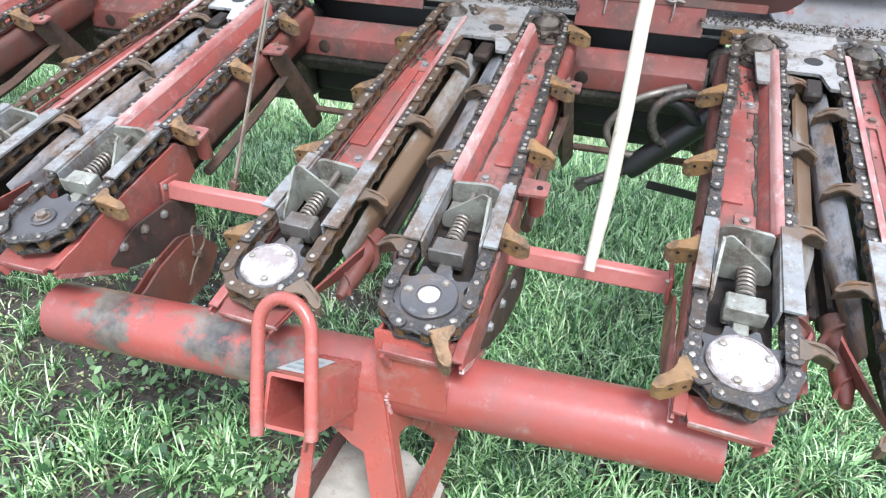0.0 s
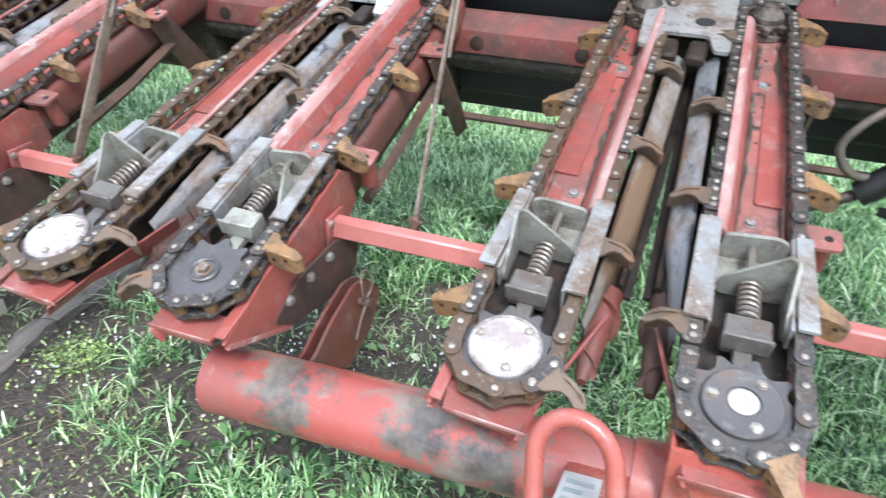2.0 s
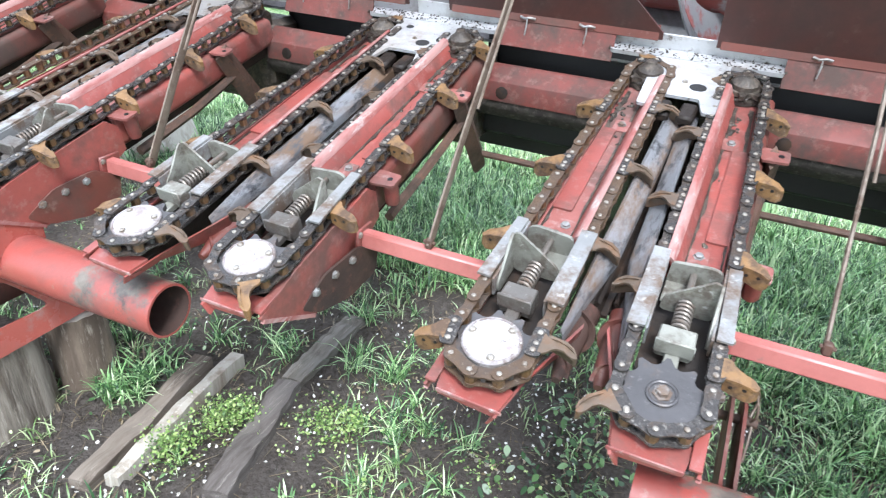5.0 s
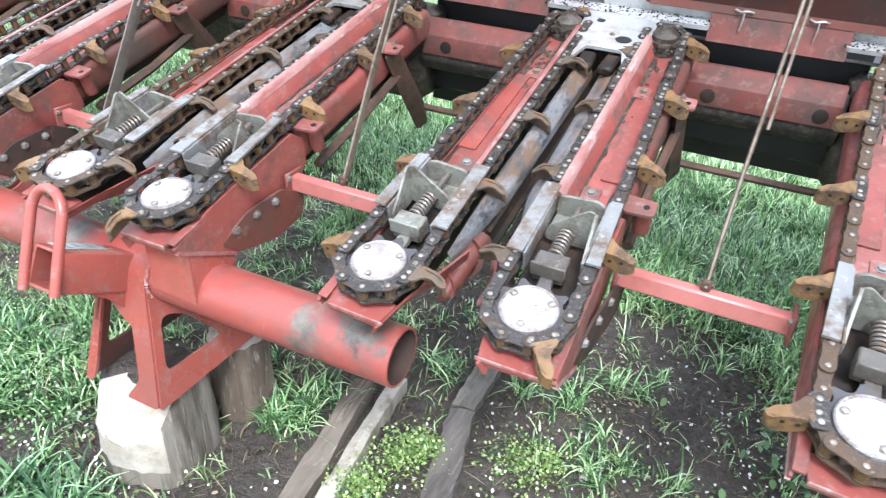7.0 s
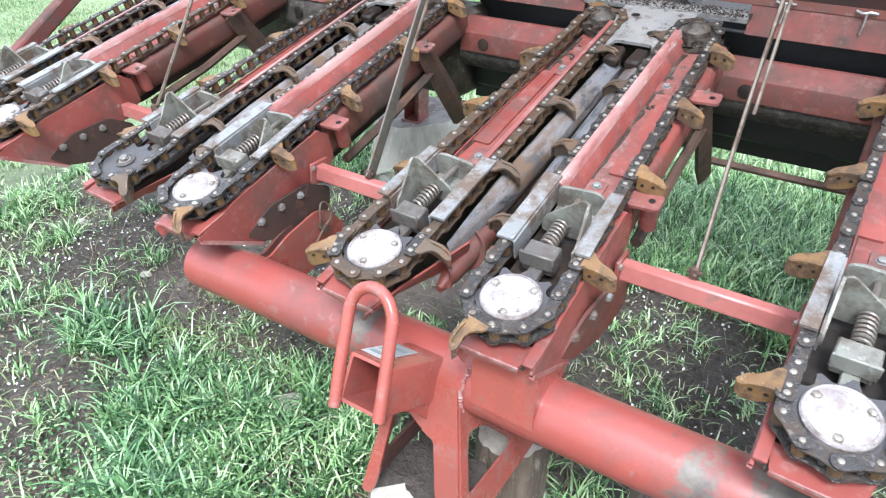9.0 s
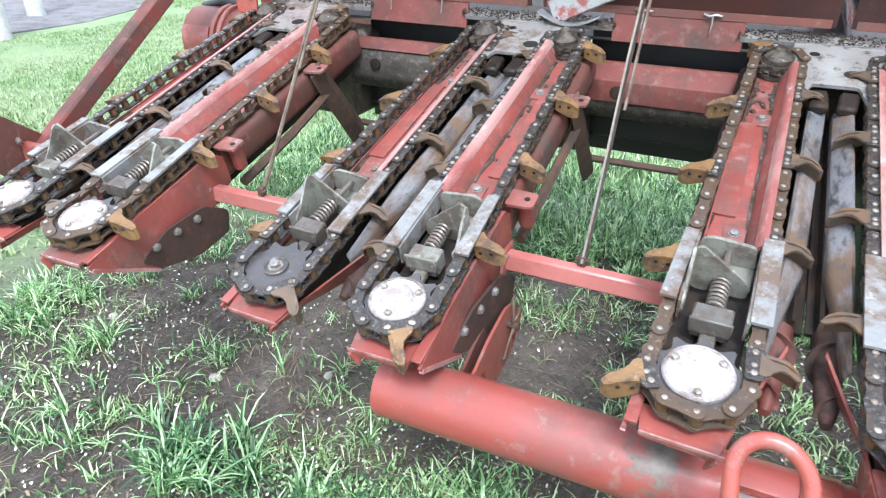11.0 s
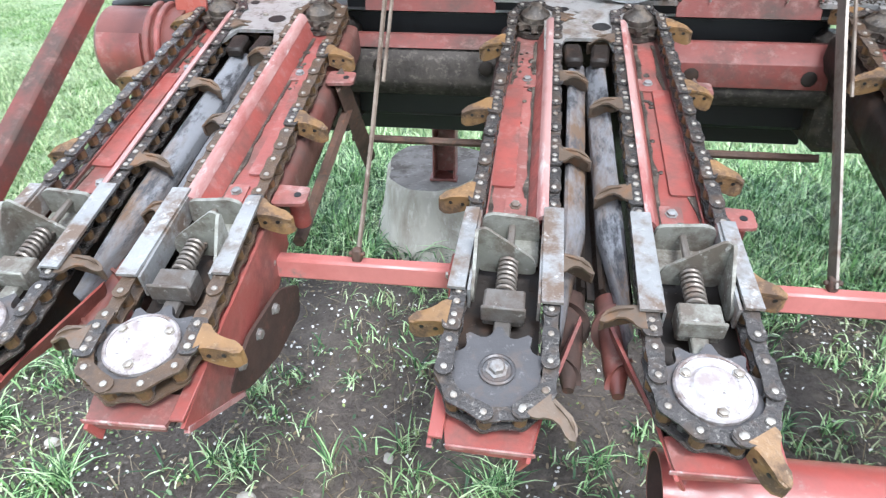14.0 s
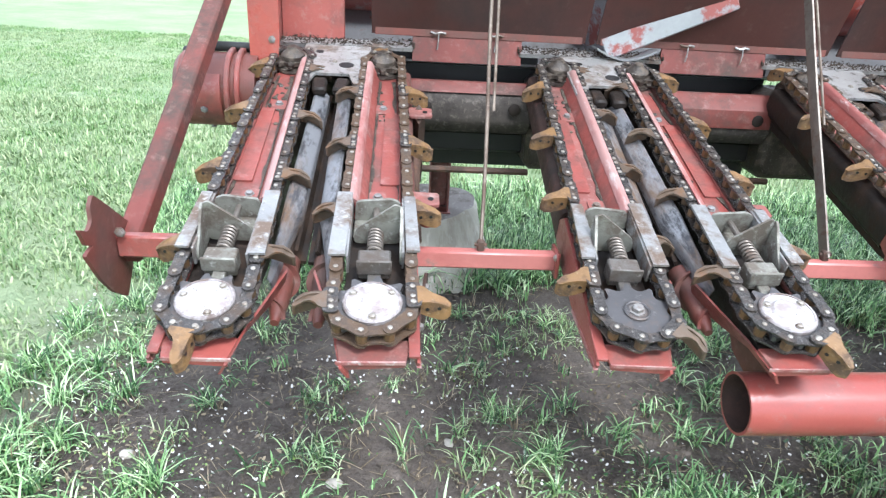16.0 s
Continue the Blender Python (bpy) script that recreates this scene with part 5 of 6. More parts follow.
    ring = [(e + 0.050 + 0.004 * math.cos(2 * q), 0.232 + 0.020 * math.cos(q), 0.070 + 0.032 * math.sin(q)) for q in [2 * math.pi * j / 16 for j in range(17)]]
    g = Geo().sweep(ring, 0.0024, 6)
    g.sweep([(e + 0.052, 0.228, 0.040), (e + 0.050, 0.200, 0.012), (e + 0.048, 0.182, -0.018)], 0.0024, 6)
    part("spring_clip", g, rod_steel, plate)
    return pipe




def scuffed_pipe(name, scuffs):
    """Red pipe paint with a few dark scuffed places of ragged outline along the pipe: (x, angle round the pipe, length)."""
    m = surface(name, (0.31, 0.072, 0.059), (0.20, 0.075, 0.065), (0.26, 0.17, 0.15), (0.28, 0.6), scale=4.5, wear=(0.50, 0.68), dirt=(0.58, 0.72), fine=110, bump=0.16, gloss=0.5)
    nt = m.node_tree
    bsdf = nt.nodes["Principled BSDF"]
    co = nt.nodes.new("ShaderNodeTexCoord")
    ragged = noise_fac(nt, 30, 9, 0.75, 0.25, 0.75, 71.0)
    old = bsdf.inputs["Base Color"].links[0].from_socket
    tones = blend(nt, noise_fac(nt, 13, 6, 0.65, 0.38, 0.62, 83.0), (0.045, 0.042, 0.040), (0.17, 0.145, 0.12))
    for x, turn, length in scuffs:
        d = nt.nodes.new("ShaderNodeVectorMath")
        d.operation = "DISTANCE"
        stretch = nt.nodes.new("ShaderNodeVectorMath")
        stretch.operation = "MULTIPLY"
        stretch.inputs[1].default_value = (0.09 / length, 1.0, 1.0)
        nt.links.new(co.outputs["Object"], stretch.inputs[0])
        nt.links.new(stretch.outputs[0], d.inputs[0])
        d.inputs[1].default_value = (x * 0.09 / length, -0.06 * math.cos(radians(turn)), 0.06 * math.sin(radians(turn)))
        wob = nt.nodes.new("ShaderNodeMath")
        wob.operation = "MULTIPLY_ADD"
        wob.inputs[1].default_value = 0.16
        nt.links.new(ragged, wob.inputs[0])
        nt.links.new(d.outputs["Value"], wob.inputs[2])
        r = nt.nodes.new("ShaderNodeMapRange")
        r.inputs["From Min"].default_value, r.inputs["From Max"].default_value = 0.155, 0.105
        nt.links.new(wob.outputs[0], r.inputs["Value"])
        old = blend(nt, r.outputs["Result"], old, tones)
    nt.links.new(old, bsdf.inputs["Base Color"])
    return m


PIPE_WORN = scuffed_pipe("pipe_paint_worn_grey", ((-0.47, 75, 0.10), (-0.46, 20, 0.07), (-0.24, 55, 0.11), (-0.14, 20, 0.14), (0.10, 100, 0.05)))
PIPE_SCUFFED = scuffed_pipe("pipe_paint_scuffed", ((0.46, 35, 0.05), (0.58, 75, 0.08), (-0.17, 70, 0.06)))
carrying_pipe(-0.745, -0.662, 0.650, -0.021, False, 0.498, -0.8)
carrying_pipe(1.5, -0.618, 0.63, 0.014, True, 0.512, -3.0)


# ---- logs, planks, stone ----


def log(name, x, y, height, r, seed, label, tilt=0.0, top_mat=None, side=None, ridges=0.10, square=0.0, turn=0.0, slant=0.0):
    rng = random.Random(seed)
    n, rows = 40, 9
    prof = [1 + ridges * math.sin(5 * a * 2 * math.pi / n + seed) * 0.5 + rng.uniform(-ridges, ridges) * 0.6 + square * math.cos(4 * (2 * math.pi * a / n - turn)) for a in range(n)]
    ob = thing(name, label, "log", Matrix.Translation((x, y, -0.03)))
    g = Geo()
    verts, faces = [], []
    for j in range(rows):
        t = j / (rows - 1)
        rr = r * (1.06 - 0.08 * t) * (0.97 if j == rows - 1 else 1)
        for a in range(n):
            b = 2 * math.pi * a / n
            q = rr * (prof[a] + 0.02 * math.sin(9 * t + a * 1.7))
            px, py = q * math.cos(b), q * math.sin(b)
            cut = slant * max(0.0, (-py / r - 0.30) / 0.7) * ramp_(t, 0.55, 1.0)
            verts.append((px, py, (height + 0.03) * t + tilt * py * t - cut))
    for j in range(rows - 1):
        faces += [[j * n + a, j * n + (a + 1) % n, (j + 1) * n + (a + 1) % n, (j + 1) * n + a] for a in range(n)]
    g.add(verts, faces)
    if slant:
        g.m = [1 if verts[f[0]][1] < -0.34 * r and verts[f[2]][2] > 0.30 * height and abs(verts[f[0]][0]) < 0.85 * r else 0 for f in g.f]
    part("bark_side", g, [side or bark, top_mat or wood_end], ob)
    g = Geo()
    ring = verts[(rows - 1) * n:]
    top = [ring[a] for a in range(n)]
    mid = [(p[0] * 0.45, p[1] * 0.32, height + 0.030 + 0.003 * math.sin(a)) for a, p in enumerate(top)]
    g.add(top + mid + [(0, 0, height + 0.032)], [[a, (a + 1) % n, n + (a + 1) % n, n + a] for a in range(n)] + [[n + a, n + (a + 1) % n, 2 * n] for a in range(n)])
    g.m = [0 if p[1] < -0.35 * r else 1 for p in top] + [1] * n if slant else [0] * len(g.f)
    part("sawn_top", g, [top_mat or wood_end, soil], ob, "pale slanting cut below a top covered in soil" if slant else "pale sawn top")
    return ob


log("log_stump", -0.738, -0.058, 0.226, 0.124, 3, "short pale log with a slanting cut under the pipe stand", 0.0, wood_end, wood_grey_end, 0.06, 0.07, 0.9, 0.12)
log("log_stump", 1.545, -0.03, 0.226, 0.150, 5, "short log under the pipe stand", 0.0)
log("log_stump", -0.672, 0.172, 0.224, 0.080, 7, "upright dark log with rough bark", 0.1)
stump = thing("tree_stump", "wide pale barkless tree stump with a weathered grey top", "tree stump", Matrix.Translation((-1.945, 1.64, -0.03)))
n, rows = 56, 14
verts = []
for j in range(rows):
    t = j / (rows - 1)
    for a in range(n):
        q = 2 * math.pi * a / n
        lobes = 0.09 * max(0.0, math.cos(q - radians(295))) ** 3 + 0.09 * max(0.0, math.cos(q - radians(340))) ** 3 + 0.05 * max(0.0, math.cos(q - radians(190))) ** 4 + 0.04 * max(0.0, math.cos(q - radians(40))) ** 4
        r = 0.205 + 0.013 * math.sin(3 * q + 1) + 0.010 * noise.noise(Vector((math.cos(q) * 2.5, math.sin(q) * 2.5, t * 1.5))) + lobes * (1 - t) ** 1.6 + 0.02 * (1 - t) ** 3 - (0.012 if j == rows - 1 else 0.0)
        z = 0.31 * t + (0.018 * math.sin(q + 0.6) + 0.012 * noise.noise(Vector((math.cos(q) * 2, math.sin(q) * 2, 9)))) * t
        verts.append((r * math.cos(q), r * math.sin(q), z))
g = Geo().add(verts, [[j * n + a, j * n + (a + 1) % n, (j + 1) * n + (a + 1) % n, (j + 1) * n + a] for j in range(rows - 1) for a in range(n)])
part("side", g, stump_side, stump)
ring, top = verts[-n:], []
for k in (1.0, 0.7, 0.4):
    top += [(x * k, y * k, 0.31 + (z - 0.31) * k + (0.010 * noise.noise(Vector((x * k * 14, y * k * 14, 3))) if k < 1 else 0)) for x, y, z in ring]
top.append((0, 0, 0.312))
g = Geo().add(top, [[j * n + a, j * n + (a + 1) % n, (j + 1) * n + (a + 1) % n, (j + 1) * n + a] for j in range(2) for a in range(n)] + [[2 * n + a, 2 * n + (a + 1) % n, 3 * n] for a in range(n)])
part("sawn_top", g, stump_wood, stump, "weathered dark grey top")
foot = thing("jack_stand", "red steel support standing on a stump", "stand", Matrix.Translation((-1.90, 1.56, 0.272)))
g = Geo()
g.box(-0.055, 0.045, -0.05, 0.05, 0.0, 0.008, 0.002)
part("base_plate", g, red, foot)
g = Geo()
g.box(-0.045, -0.038, -0.04, 0.04, 0.008, 0.30, 0.002)
g.box(0.030, 0.037, -0.04, 0.04, 0.008, 0.30, 0.002)
g.box(-0.038, 0.030, 0.033, 0.04, 0.008, 0.30, 0.002)
part("channel", g, red_dusty, foot)


def plank(xa, ya, xb, yb, width, thick, mat, label, seed, lift=0.0):
    rng = random.Random(seed)
    a, b = Vector((xa, ya, 0)), Vector((xb, yb, 0))
    d = b - a
    n = 14
    g = Geo()
    verts, faces = [], []
    side = Vector((-d.y, d.x, 0)).normalized()
    for j in range(n + 1):
        t = j / n
        c = d * t
        w0, w1 = width / 2 * rng.uniform(0.86, 1.08), width / 2 * rng.uniform(0.86, 1.08)
        h = thick * rng.uniform(0.85, 1.1)
        z = ground_height(xa + c.x, ya + c.y) - 0.012 + lift * (1 - t)
        verts += [tuple(c - side * w0 + Vector((0, 0, z))), tuple(c + side * w1 + Vector((0, 0, z))), tuple(c + side * w1 * 0.93 + Vector((0, 0, z + h))), tuple(c + side * 0.1 * width + Vector((0, 0, z + h * rng.uniform(0.95, 1.15)))), tuple(c - side * w0 * 0.9 + Vector((0, 0, z + h * rng.uniform(0.8, 1.0))))]
    m = 5
    for j in range(n):
        faces += [[j * m + k, j * m + (k + 1) % m, (j + 1) * m + (k + 1) % m, (j + 1) * m + k] for k in range(m)]
    faces += [list(range(m)), [n * m + k for k in range(m)]]
    g.add(verts, faces)
    solid("plank", g, mat, label, "plank", Matrix.Translation((xa, ya, 0)), "old planks on the soil", smooth=30)


plank(-0.405, 0.36, -0.335, -0.14, 0.070, 0.05, wood_brown, "weathered brown plank lying on the soil", 1)
plank(-0.320, 0.42, -0.270, -0.10, 0.044, 0.055, wood_pale, "pale split plank leaning on another", 2, 0.01)
plank(-0.115, 0.40, -0.02, -0.02, 0.080, 0.05, wood_dark, "broad dark grey plank with a rough end", 3)
plank(-0.125, 0.80, -0.122, 0.42, 0.080, 0.04, wood_grey, "grey plank half sunk in the soil", 4)
plank(0.43, 0.42, 0.56, 0.385, 0.022, 0.012, wood_pale, "short pale wood chip", 5)
plank(-1.27, -0.42, -1.17, -0.30, 0.03, 0.02, wood_grey, "short grey stick in the grass", 6)


def stone(x, y, r, seed, label):
    rng = random.Random(seed)
    bm = bmesh.new()
    bmesh.ops.create_icosphere(bm, subdivisions=3, radius=1.0)
    for v in bm.verts:
        k = 1 + 0.22 * noise.noise(v.co * 1.4 + Vector((seed, 0, 0))) + 0.08 * noise.noise(v.co * 4)
        v.co = Vector((v.co.x * r * 1.35 * k, v.co.y * r * k, v.co.z * r * 0.5 * k))
    me = bpy.data.meshes.new("stone")
    bm.to_mesh(me)
    bm.free()
    me.materials.append(stone_mat)
    me.shade_smooth()
    ob = new("stone", me)
    ob.matrix_world = Matrix.Translation((x, y, ground_height(x, y) + r * 0.15)) @ Matrix.Rotation(seed, 4, "Z")
    tagged(ob, label, "stone", "field stones")


for x, y, r, sd in ((-1.32, 0.108, 0.033, 1), (-1.02, -0.1, 0.014, 2), (-2.2, 0.30, 0.018, 3), (0.25, 0.36, 0.015, 4), (-1.9, 0.46, 0.013, 5), (-2.75, 0.4, 0.016, 6), (0.62, 0.02, 0.016, 7)):
    stone(x, y, r, sd, "flat pale field stone on the soil" if r > 0.02 else "small pale pebble on the soil")

# ---- grey track and white posts at the far edge of the lawn ----
g = Geo()
edge = [(-7.7 + 0.20 * math.sin(j * 1.3) + 0.10 * (j - 4) - 0.5 * max(0, j - 4), 1.2 + 0.8 * j) for j in range(7)]
verts = [(x, y, ground_height(x, y) + 0.012) for x, y in edge] + [(x - 3.2, y + 0.8, 0.012) for x, y in edge]
verts += [(x, y, z - 0.04) for x, y, z in verts]
m = len(edge)
g.add(verts, [[j, j + 1, m + j + 1, m + j] for j in range(m - 1)] + [[j, j + 1, 2 * m + j + 1, 2 * m + j] for j in range(m - 1)])
solid("track", g, gravel, "grey gravel track beyond the lawn", "track", kind="structure")
for x, y in ((-8.75, 4.45), (-7.75, 3.35)):
    post = thing("post", "white painted wooden post beside the grey track", "post", Matrix.Translation((x, y, -0.05)), "white posts")
    g = Geo().turned([(0.11, 0.0), (0.10, 0.1), (0.092, 0.6), (0.086, 1.2), (0.07, 1.24)], 14)
    part("shaft", g, label_white, post)

# ---- end of the machine: guard bar, plate and gearbox ----
guard = thing("end_guard", "red square guard bar with a jagged plate", "guard bar", Matrix.Translation((-2.570, 0.150, 0.675)))
a, b = Vector((-0.012, 0.045, -0.010)), Vector((0.112, 1.35, 0.95))
g = Geo()
d = (b - a)
m = Matrix.Translation(a) @ d.to_track_quat("Y", "Z").to_matrix().to_4x4()
g.box(-0.024, 0.024, 0, d.length, -0.024, 0.024, 0.006, m)
part("bar", g, beam_red, guard)
outline = [(0.163, 0.807), (0.211, 0.770), (0.297, 0.700), (0.285, 0.62), (0.240, 0.566), (0.185, 0.605), (0.145, 0.650), (0.104, 0.716), (0.136, 0.722), (0.112, 0.732), (0.096, 0.768), (0.126, 0.752), (0.146, 0.764), (0.146, 0.790)]
g = Geo().prism(round_poly([(y - 0.2, z - 0.66) for y, z in outline], 0.007, 3), -0.024, -0.017, TURN_X)
part("end_plate", g, red_dark, guard)
g = Geo().box(-0.017, 0.11, 0.02, 0.045, 0.0, 0.045, 0.004)
part("bracket", g, red, guard)
part("bolt", BOLT, None, guard, where=Matrix.Translation((-0.002, 0.012, 0.056)) @ Matrix.Rotation(radians(90), 4, "X"))
box = thing("end_gearbox", "red round gearbox on the header's end", "gearbox", Matrix.Translation((-2.495, 0.955, 0.852)))
g = Geo().turned([(0.05, -0.200), (0.085, -0.195), (0.099, -0.180), (0.100, -0.03), (0.100, 0.03)], 28, ALONG_X)
part("drum", g, red_dark, box)
g = Geo()
shell = [(q * math.cos(radians(a)), q * math.sin(radians(a))) for q, turn in ((0.100, range(150, 361, 15)), (0.107, range(360, 149, -15))) for a in turn]
g.prism(shell, -0.175, -0.062, TURN_X)
part("lower_shell", g, red, box)
for x in (-0.052, -0.024):
    g = Geo().turned([(0.110, x), (0.113, x + 0.003), (0.113, x + 0.012), (0.110, x + 0.015)], 28, ALONG_X)
    part("flange", g, red, box)
for aa in (204, 262, 310):
    p = Vector((-0.11, 0.107 * math.cos(radians(aa)), 0.107 * math.sin(radians(aa))))
    part("bolt", BOLT, None, box, where=Matrix.Translation(p) @ Vector((0, p.y, p.z)).to_track_quat("Z", "X").to_matrix().to_4x4())
g = Geo().sweep([(-0.21, 0.07, 0.04), (-0.18, 0.03, 0.095), (-0.10, 0.02, 0.112), (0.02, 0.02, 0.112)], 0.014, 10)
part("hose", g, black, box, "black rubber hose")
wall = thing("end_wall", "red bolted end wall of the header", "end wall", Matrix.Translation((-2.425, 1.0, 0.75)))
g = Geo().prism([(0.0, 0.0), (0.45, -0.1), (0.9, 0.2), (0.9, 0.9), (0.10, 0.9), (-0.02, 0.30)], -0.006, 0.006, TURN_X)
part("sheet", g, red, wall)
for z in (0.08, 0.16, 0.24, 0.33):
    part("bolt", BOLT, None, wall, where=Matrix.Translation((-0.006, 0.03, z)) @ Matrix.Rotation(radians(-90), 4, "Y"))
g = Geo().box(0.006, 0.19, 0.06, 0.068, 0.22, 0.62, 0.003)
part("front_sheet", g, red, wall)
g = Geo().prism(round_poly([(-0.055, 0.09), (-0.028, 0.045), (0.004, 0.10), (0.020, 0.24), (0.024, 0.60), (-0.065, 0.60), (-0.062, 0.20)], 0.01, 3), 0.060, 0.068, Matrix.Rotation(radians(90), 4, "X"))
part("corner_plate", g, red_fresh, wall)
for x, z in ((0.0, 0.245), (-0.03, 0.16), (-0.04, 0.12)):
    part("bolt", BOLT, None, wall, where=Matrix.Translation((x, -0.068, z)) @ Matrix.Rotation(radians(90), 4, "X"))

# ---- hydraulic ram and hoses behind the sixth gap ----
ram = thing("hydraulic_ram", "black hydraulic ram with looped hoses behind the arms", "hydraulic ram", Matrix.Translation((1.92, 0.87, 0.62)))
g = Geo().sweep([(0.0, 0.0, 0.0), (0.02, 0.0, 0.018), (0.20, 0.02, 0.185), (0.24, 0.02, 0.22)], 0.031, 16, taper=[0.92, 1.0, 1.0, 1.0])
part("barrel", g, black, ram)
g = Geo().sweep([(-0.112, -0.008, -0.058), (0.0, 0.0, 0.0)], 0.013, 10)
g.turned([(0.017, -0.012), (0.017, 0.012)], 12, Matrix.Translation((-0.112, -0.008, -0.058)) @ ALONG_Y)
part("piston_rod", g, chain_steel, ram)


def bend(points, n=5):
    """A smooth line through a few points."""
    p = [Vector(points[0])] + [Vector(c) for c in points] + [Vector(points[-1])]
    out = []
    for a, b, c, d in zip(p, p[1:], p[2:], p[3:]):
        out += [b + (c - a) * 0.5 * t + (2 * a - 5 * b + 4 * c - d) * 0.5 * t * t + (3 * b - a - 3 * c + d) * 0.5 * t ** 3 for t in [j / n for j in range(n)]]
    return out + [p[-1]]


g = Geo().sweep(bend([(0.10, 0.03, 0.225), (0.04, -0.01, 0.215), (-0.02, -0.02, 0.185), (-0.066, -0.02, 0.120), (-0.055, -0.02, 0.075), (-0.020, -0.01, 0.045), (0.03, 0.01, 0.04)]), 0.0095, 10)
part("hose", g, spring_steel, ram, "grey hydraulic hose")
g = Geo().sweep(bend([(0.17, 0.03, 0.205), (0.10, -0.02, 0.222), (0.045, -0.03, 0.190), (0.038, -0.03, 0.145), (0.055, -0.025, 0.105), (0.09, -0.01, 0.08)]), 0.0115, 10)
part("hose", g, chain_steel, ram, "grey-black hydraulic hose")
g = Geo().sweep(bend([(0.05, -0.02, 0.205), (0.10, -0.01, 0.185), (0.15, 0.0, 0.150), (0.20, 0.02, 0.185)]), 0.016, 10)
part("hose", g, black, ram, "black rubber hose")
g = Geo().box(0.0, 0.24, -0.005, 0.005, -0.011, 0.011, 0.002, Matrix.Translation((0.06, 0.03, -0.045)) @ Matrix.Rotation(radians(6), 4, "Y"))
part("mount_bar", g, black, ram)

# ---- trough sheet, auger flights and a flight edge bar seen over the lip ----
flight_steel = surface("worn_grey_flighting", (0.30, 0.305, 0.315), (0.12, 0.10, 0.085), (0.22, 0.07, 0.055), (0.35, 0.7), (0.4, 0.2), scale=6, wear=(0.48, 0.68), dirt=(0.58, 0.72))
g = Geo().prism([(1.10, 0.93), (1.16, 0.915), (1.30, 0.96), (1.40, 1.10), (1.395, 1.105), (1.295, 0.967), (1.16, 0.922), (1.10, 0.937)], -2.40, 2.62, TURN_X)
trough = thing("auger_trough", "grey bare steel trough sheet behind the lip", "trough")
part("sheet", g, flight_steel, trough)
g = Geo().sweep([(-2.40, 1.40, 1.105), (2.62, 1.40, 1.105)], 0.008, 8)
part("rolled_edge", g, flight_steel, trough)

flight_red = surface("worn_flight_paint", (0.34, 0.345, 0.355), (0.27, 0.075, 0.062), (0.14, 0.11, 0.09), (0.35, 0.65), (0.3, 0.0), scale=7, wear=(0.50, 0.56), dirt=(0.60, 0.72))
auger_red = surface("auger_red_paint", (0.27, 0.06, 0.045), (0.33, 0.32, 0.31), (0.14, 0.08, 0.06), (0.35, 0.6), scale=9, wear=(0.55, 0.64), dirt=(0.6, 0.72))
for x, turn in ((-1.47, 32), (-0.73, 6), (0.02, 12), (0.77, -8), (2.26, -14)):
    auger = thing("auger_flight", "red auger flight with a worn grey edge", "auger flight", Matrix.Translation((x, 1.30, 1.185)) @ Matrix.Rotation(radians(turn), 4, "Z"), "auger flights")
    for name, r0, r1, thick, mat in (("flight", 0.12, 0.205, 0.007, flight_red), ("worn_rim", 0.205, 0.238, 0.006, flight_steel)):
        g = Geo()
        n = 36
        verts, faces = [], []
        for j in range(n + 1):
            a = math.pi * 2 * 0.7 * j / n + math.pi * 0.85
            for r, dx in ((r0, 0), (r1, 0), (r1, thick), (r0, thick)):
                verts.append((dx + 0.32 * (j / n - 0.42) + 0.25 * (r - 0.2), r * math.cos(a), r * math.sin(a)))
        for j in range(n):
            faces += [[j * 4 + c, j * 4 + (c + 1) % 4, j * 4 + 4 + (c + 1) % 4, j * 4 + 4 + c] for c in range(4)]
        faces += [[0, 1, 2, 3], [n * 4 + c for c in range(4)]]
        g.add(verts, faces)
        part(name, g, mat, auger)
tube = Geo().sweep([(-2.36, 1.36, 1.175), (2.58, 1.36, 1.175)], 0.125, 28)
solid("auger_tube", tube, auger_red, "red painted auger tube behind the lip", "auger")
# straight bar that stands in for the edge of an auger flight
for xa, xb in ((-1.47, -1.08),):
    a, b = Vector((xa + 0.01, 1.035, 1.000)), Vector((xb - 0.03, 0.985, 1.17))
    m = Matrix.Translation(a) @ (b - a).to_track_quat("X", "Z").to_matrix().to_4x4()
    g = Geo().box(0, (b - a).length, -0.006, 0.006, -0.034, 0.034, 0.004, m)
    strut = thing("flight_edge_bar", "slanting bar for the auger flight's edge, red paint worn to grey steel", "strut")
    part("bar", g, flight_red, strut)
    pts = [(xa - 0.02 + 0.011 * j, 1.030 - 0.0005 * j, 1.012 - 0.034 * math.sin(math.pi * (j + 1) / 18)) for j in range(17)]
    verts = [(x, y + dy, z + dz) for x, y, z in pts for dy, dz in ((-0.030, -0.003), (0.030, -0.003), (0.030, 0.003), (-0.030, 0.003))]
    g = Geo().add(verts, [[j * 4 + c, j * 4 + (c + 1) % 4, j * 4 + 4 + (c + 1) % 4, j * 4 + 4 + c] for j in range(16) for c in range(4)] + [[0, 1, 2, 3], [64, 65, 66, 67]])
    part("curved_foot", g, flight_steel, strut, "curved bare steel foot")

# ---- ground cover ----
def near_plank(x, y):
    return -0.44 < x < -0.2 and -0.15 < y < 0.4 or -0.17 < x < 0.09 and -0.15 < y < 0.87


def near_log(x, y):
    return any(math.hypot(x - a, y - b) < r for a, b, r in ((-0.738, -0.058, 0.135), (1.545, -0.03, 0.155), (-0.672, 0.172, 0.09), (-1.92, 1.62, 0.23), (-1.32, 0.108, 0.05)))


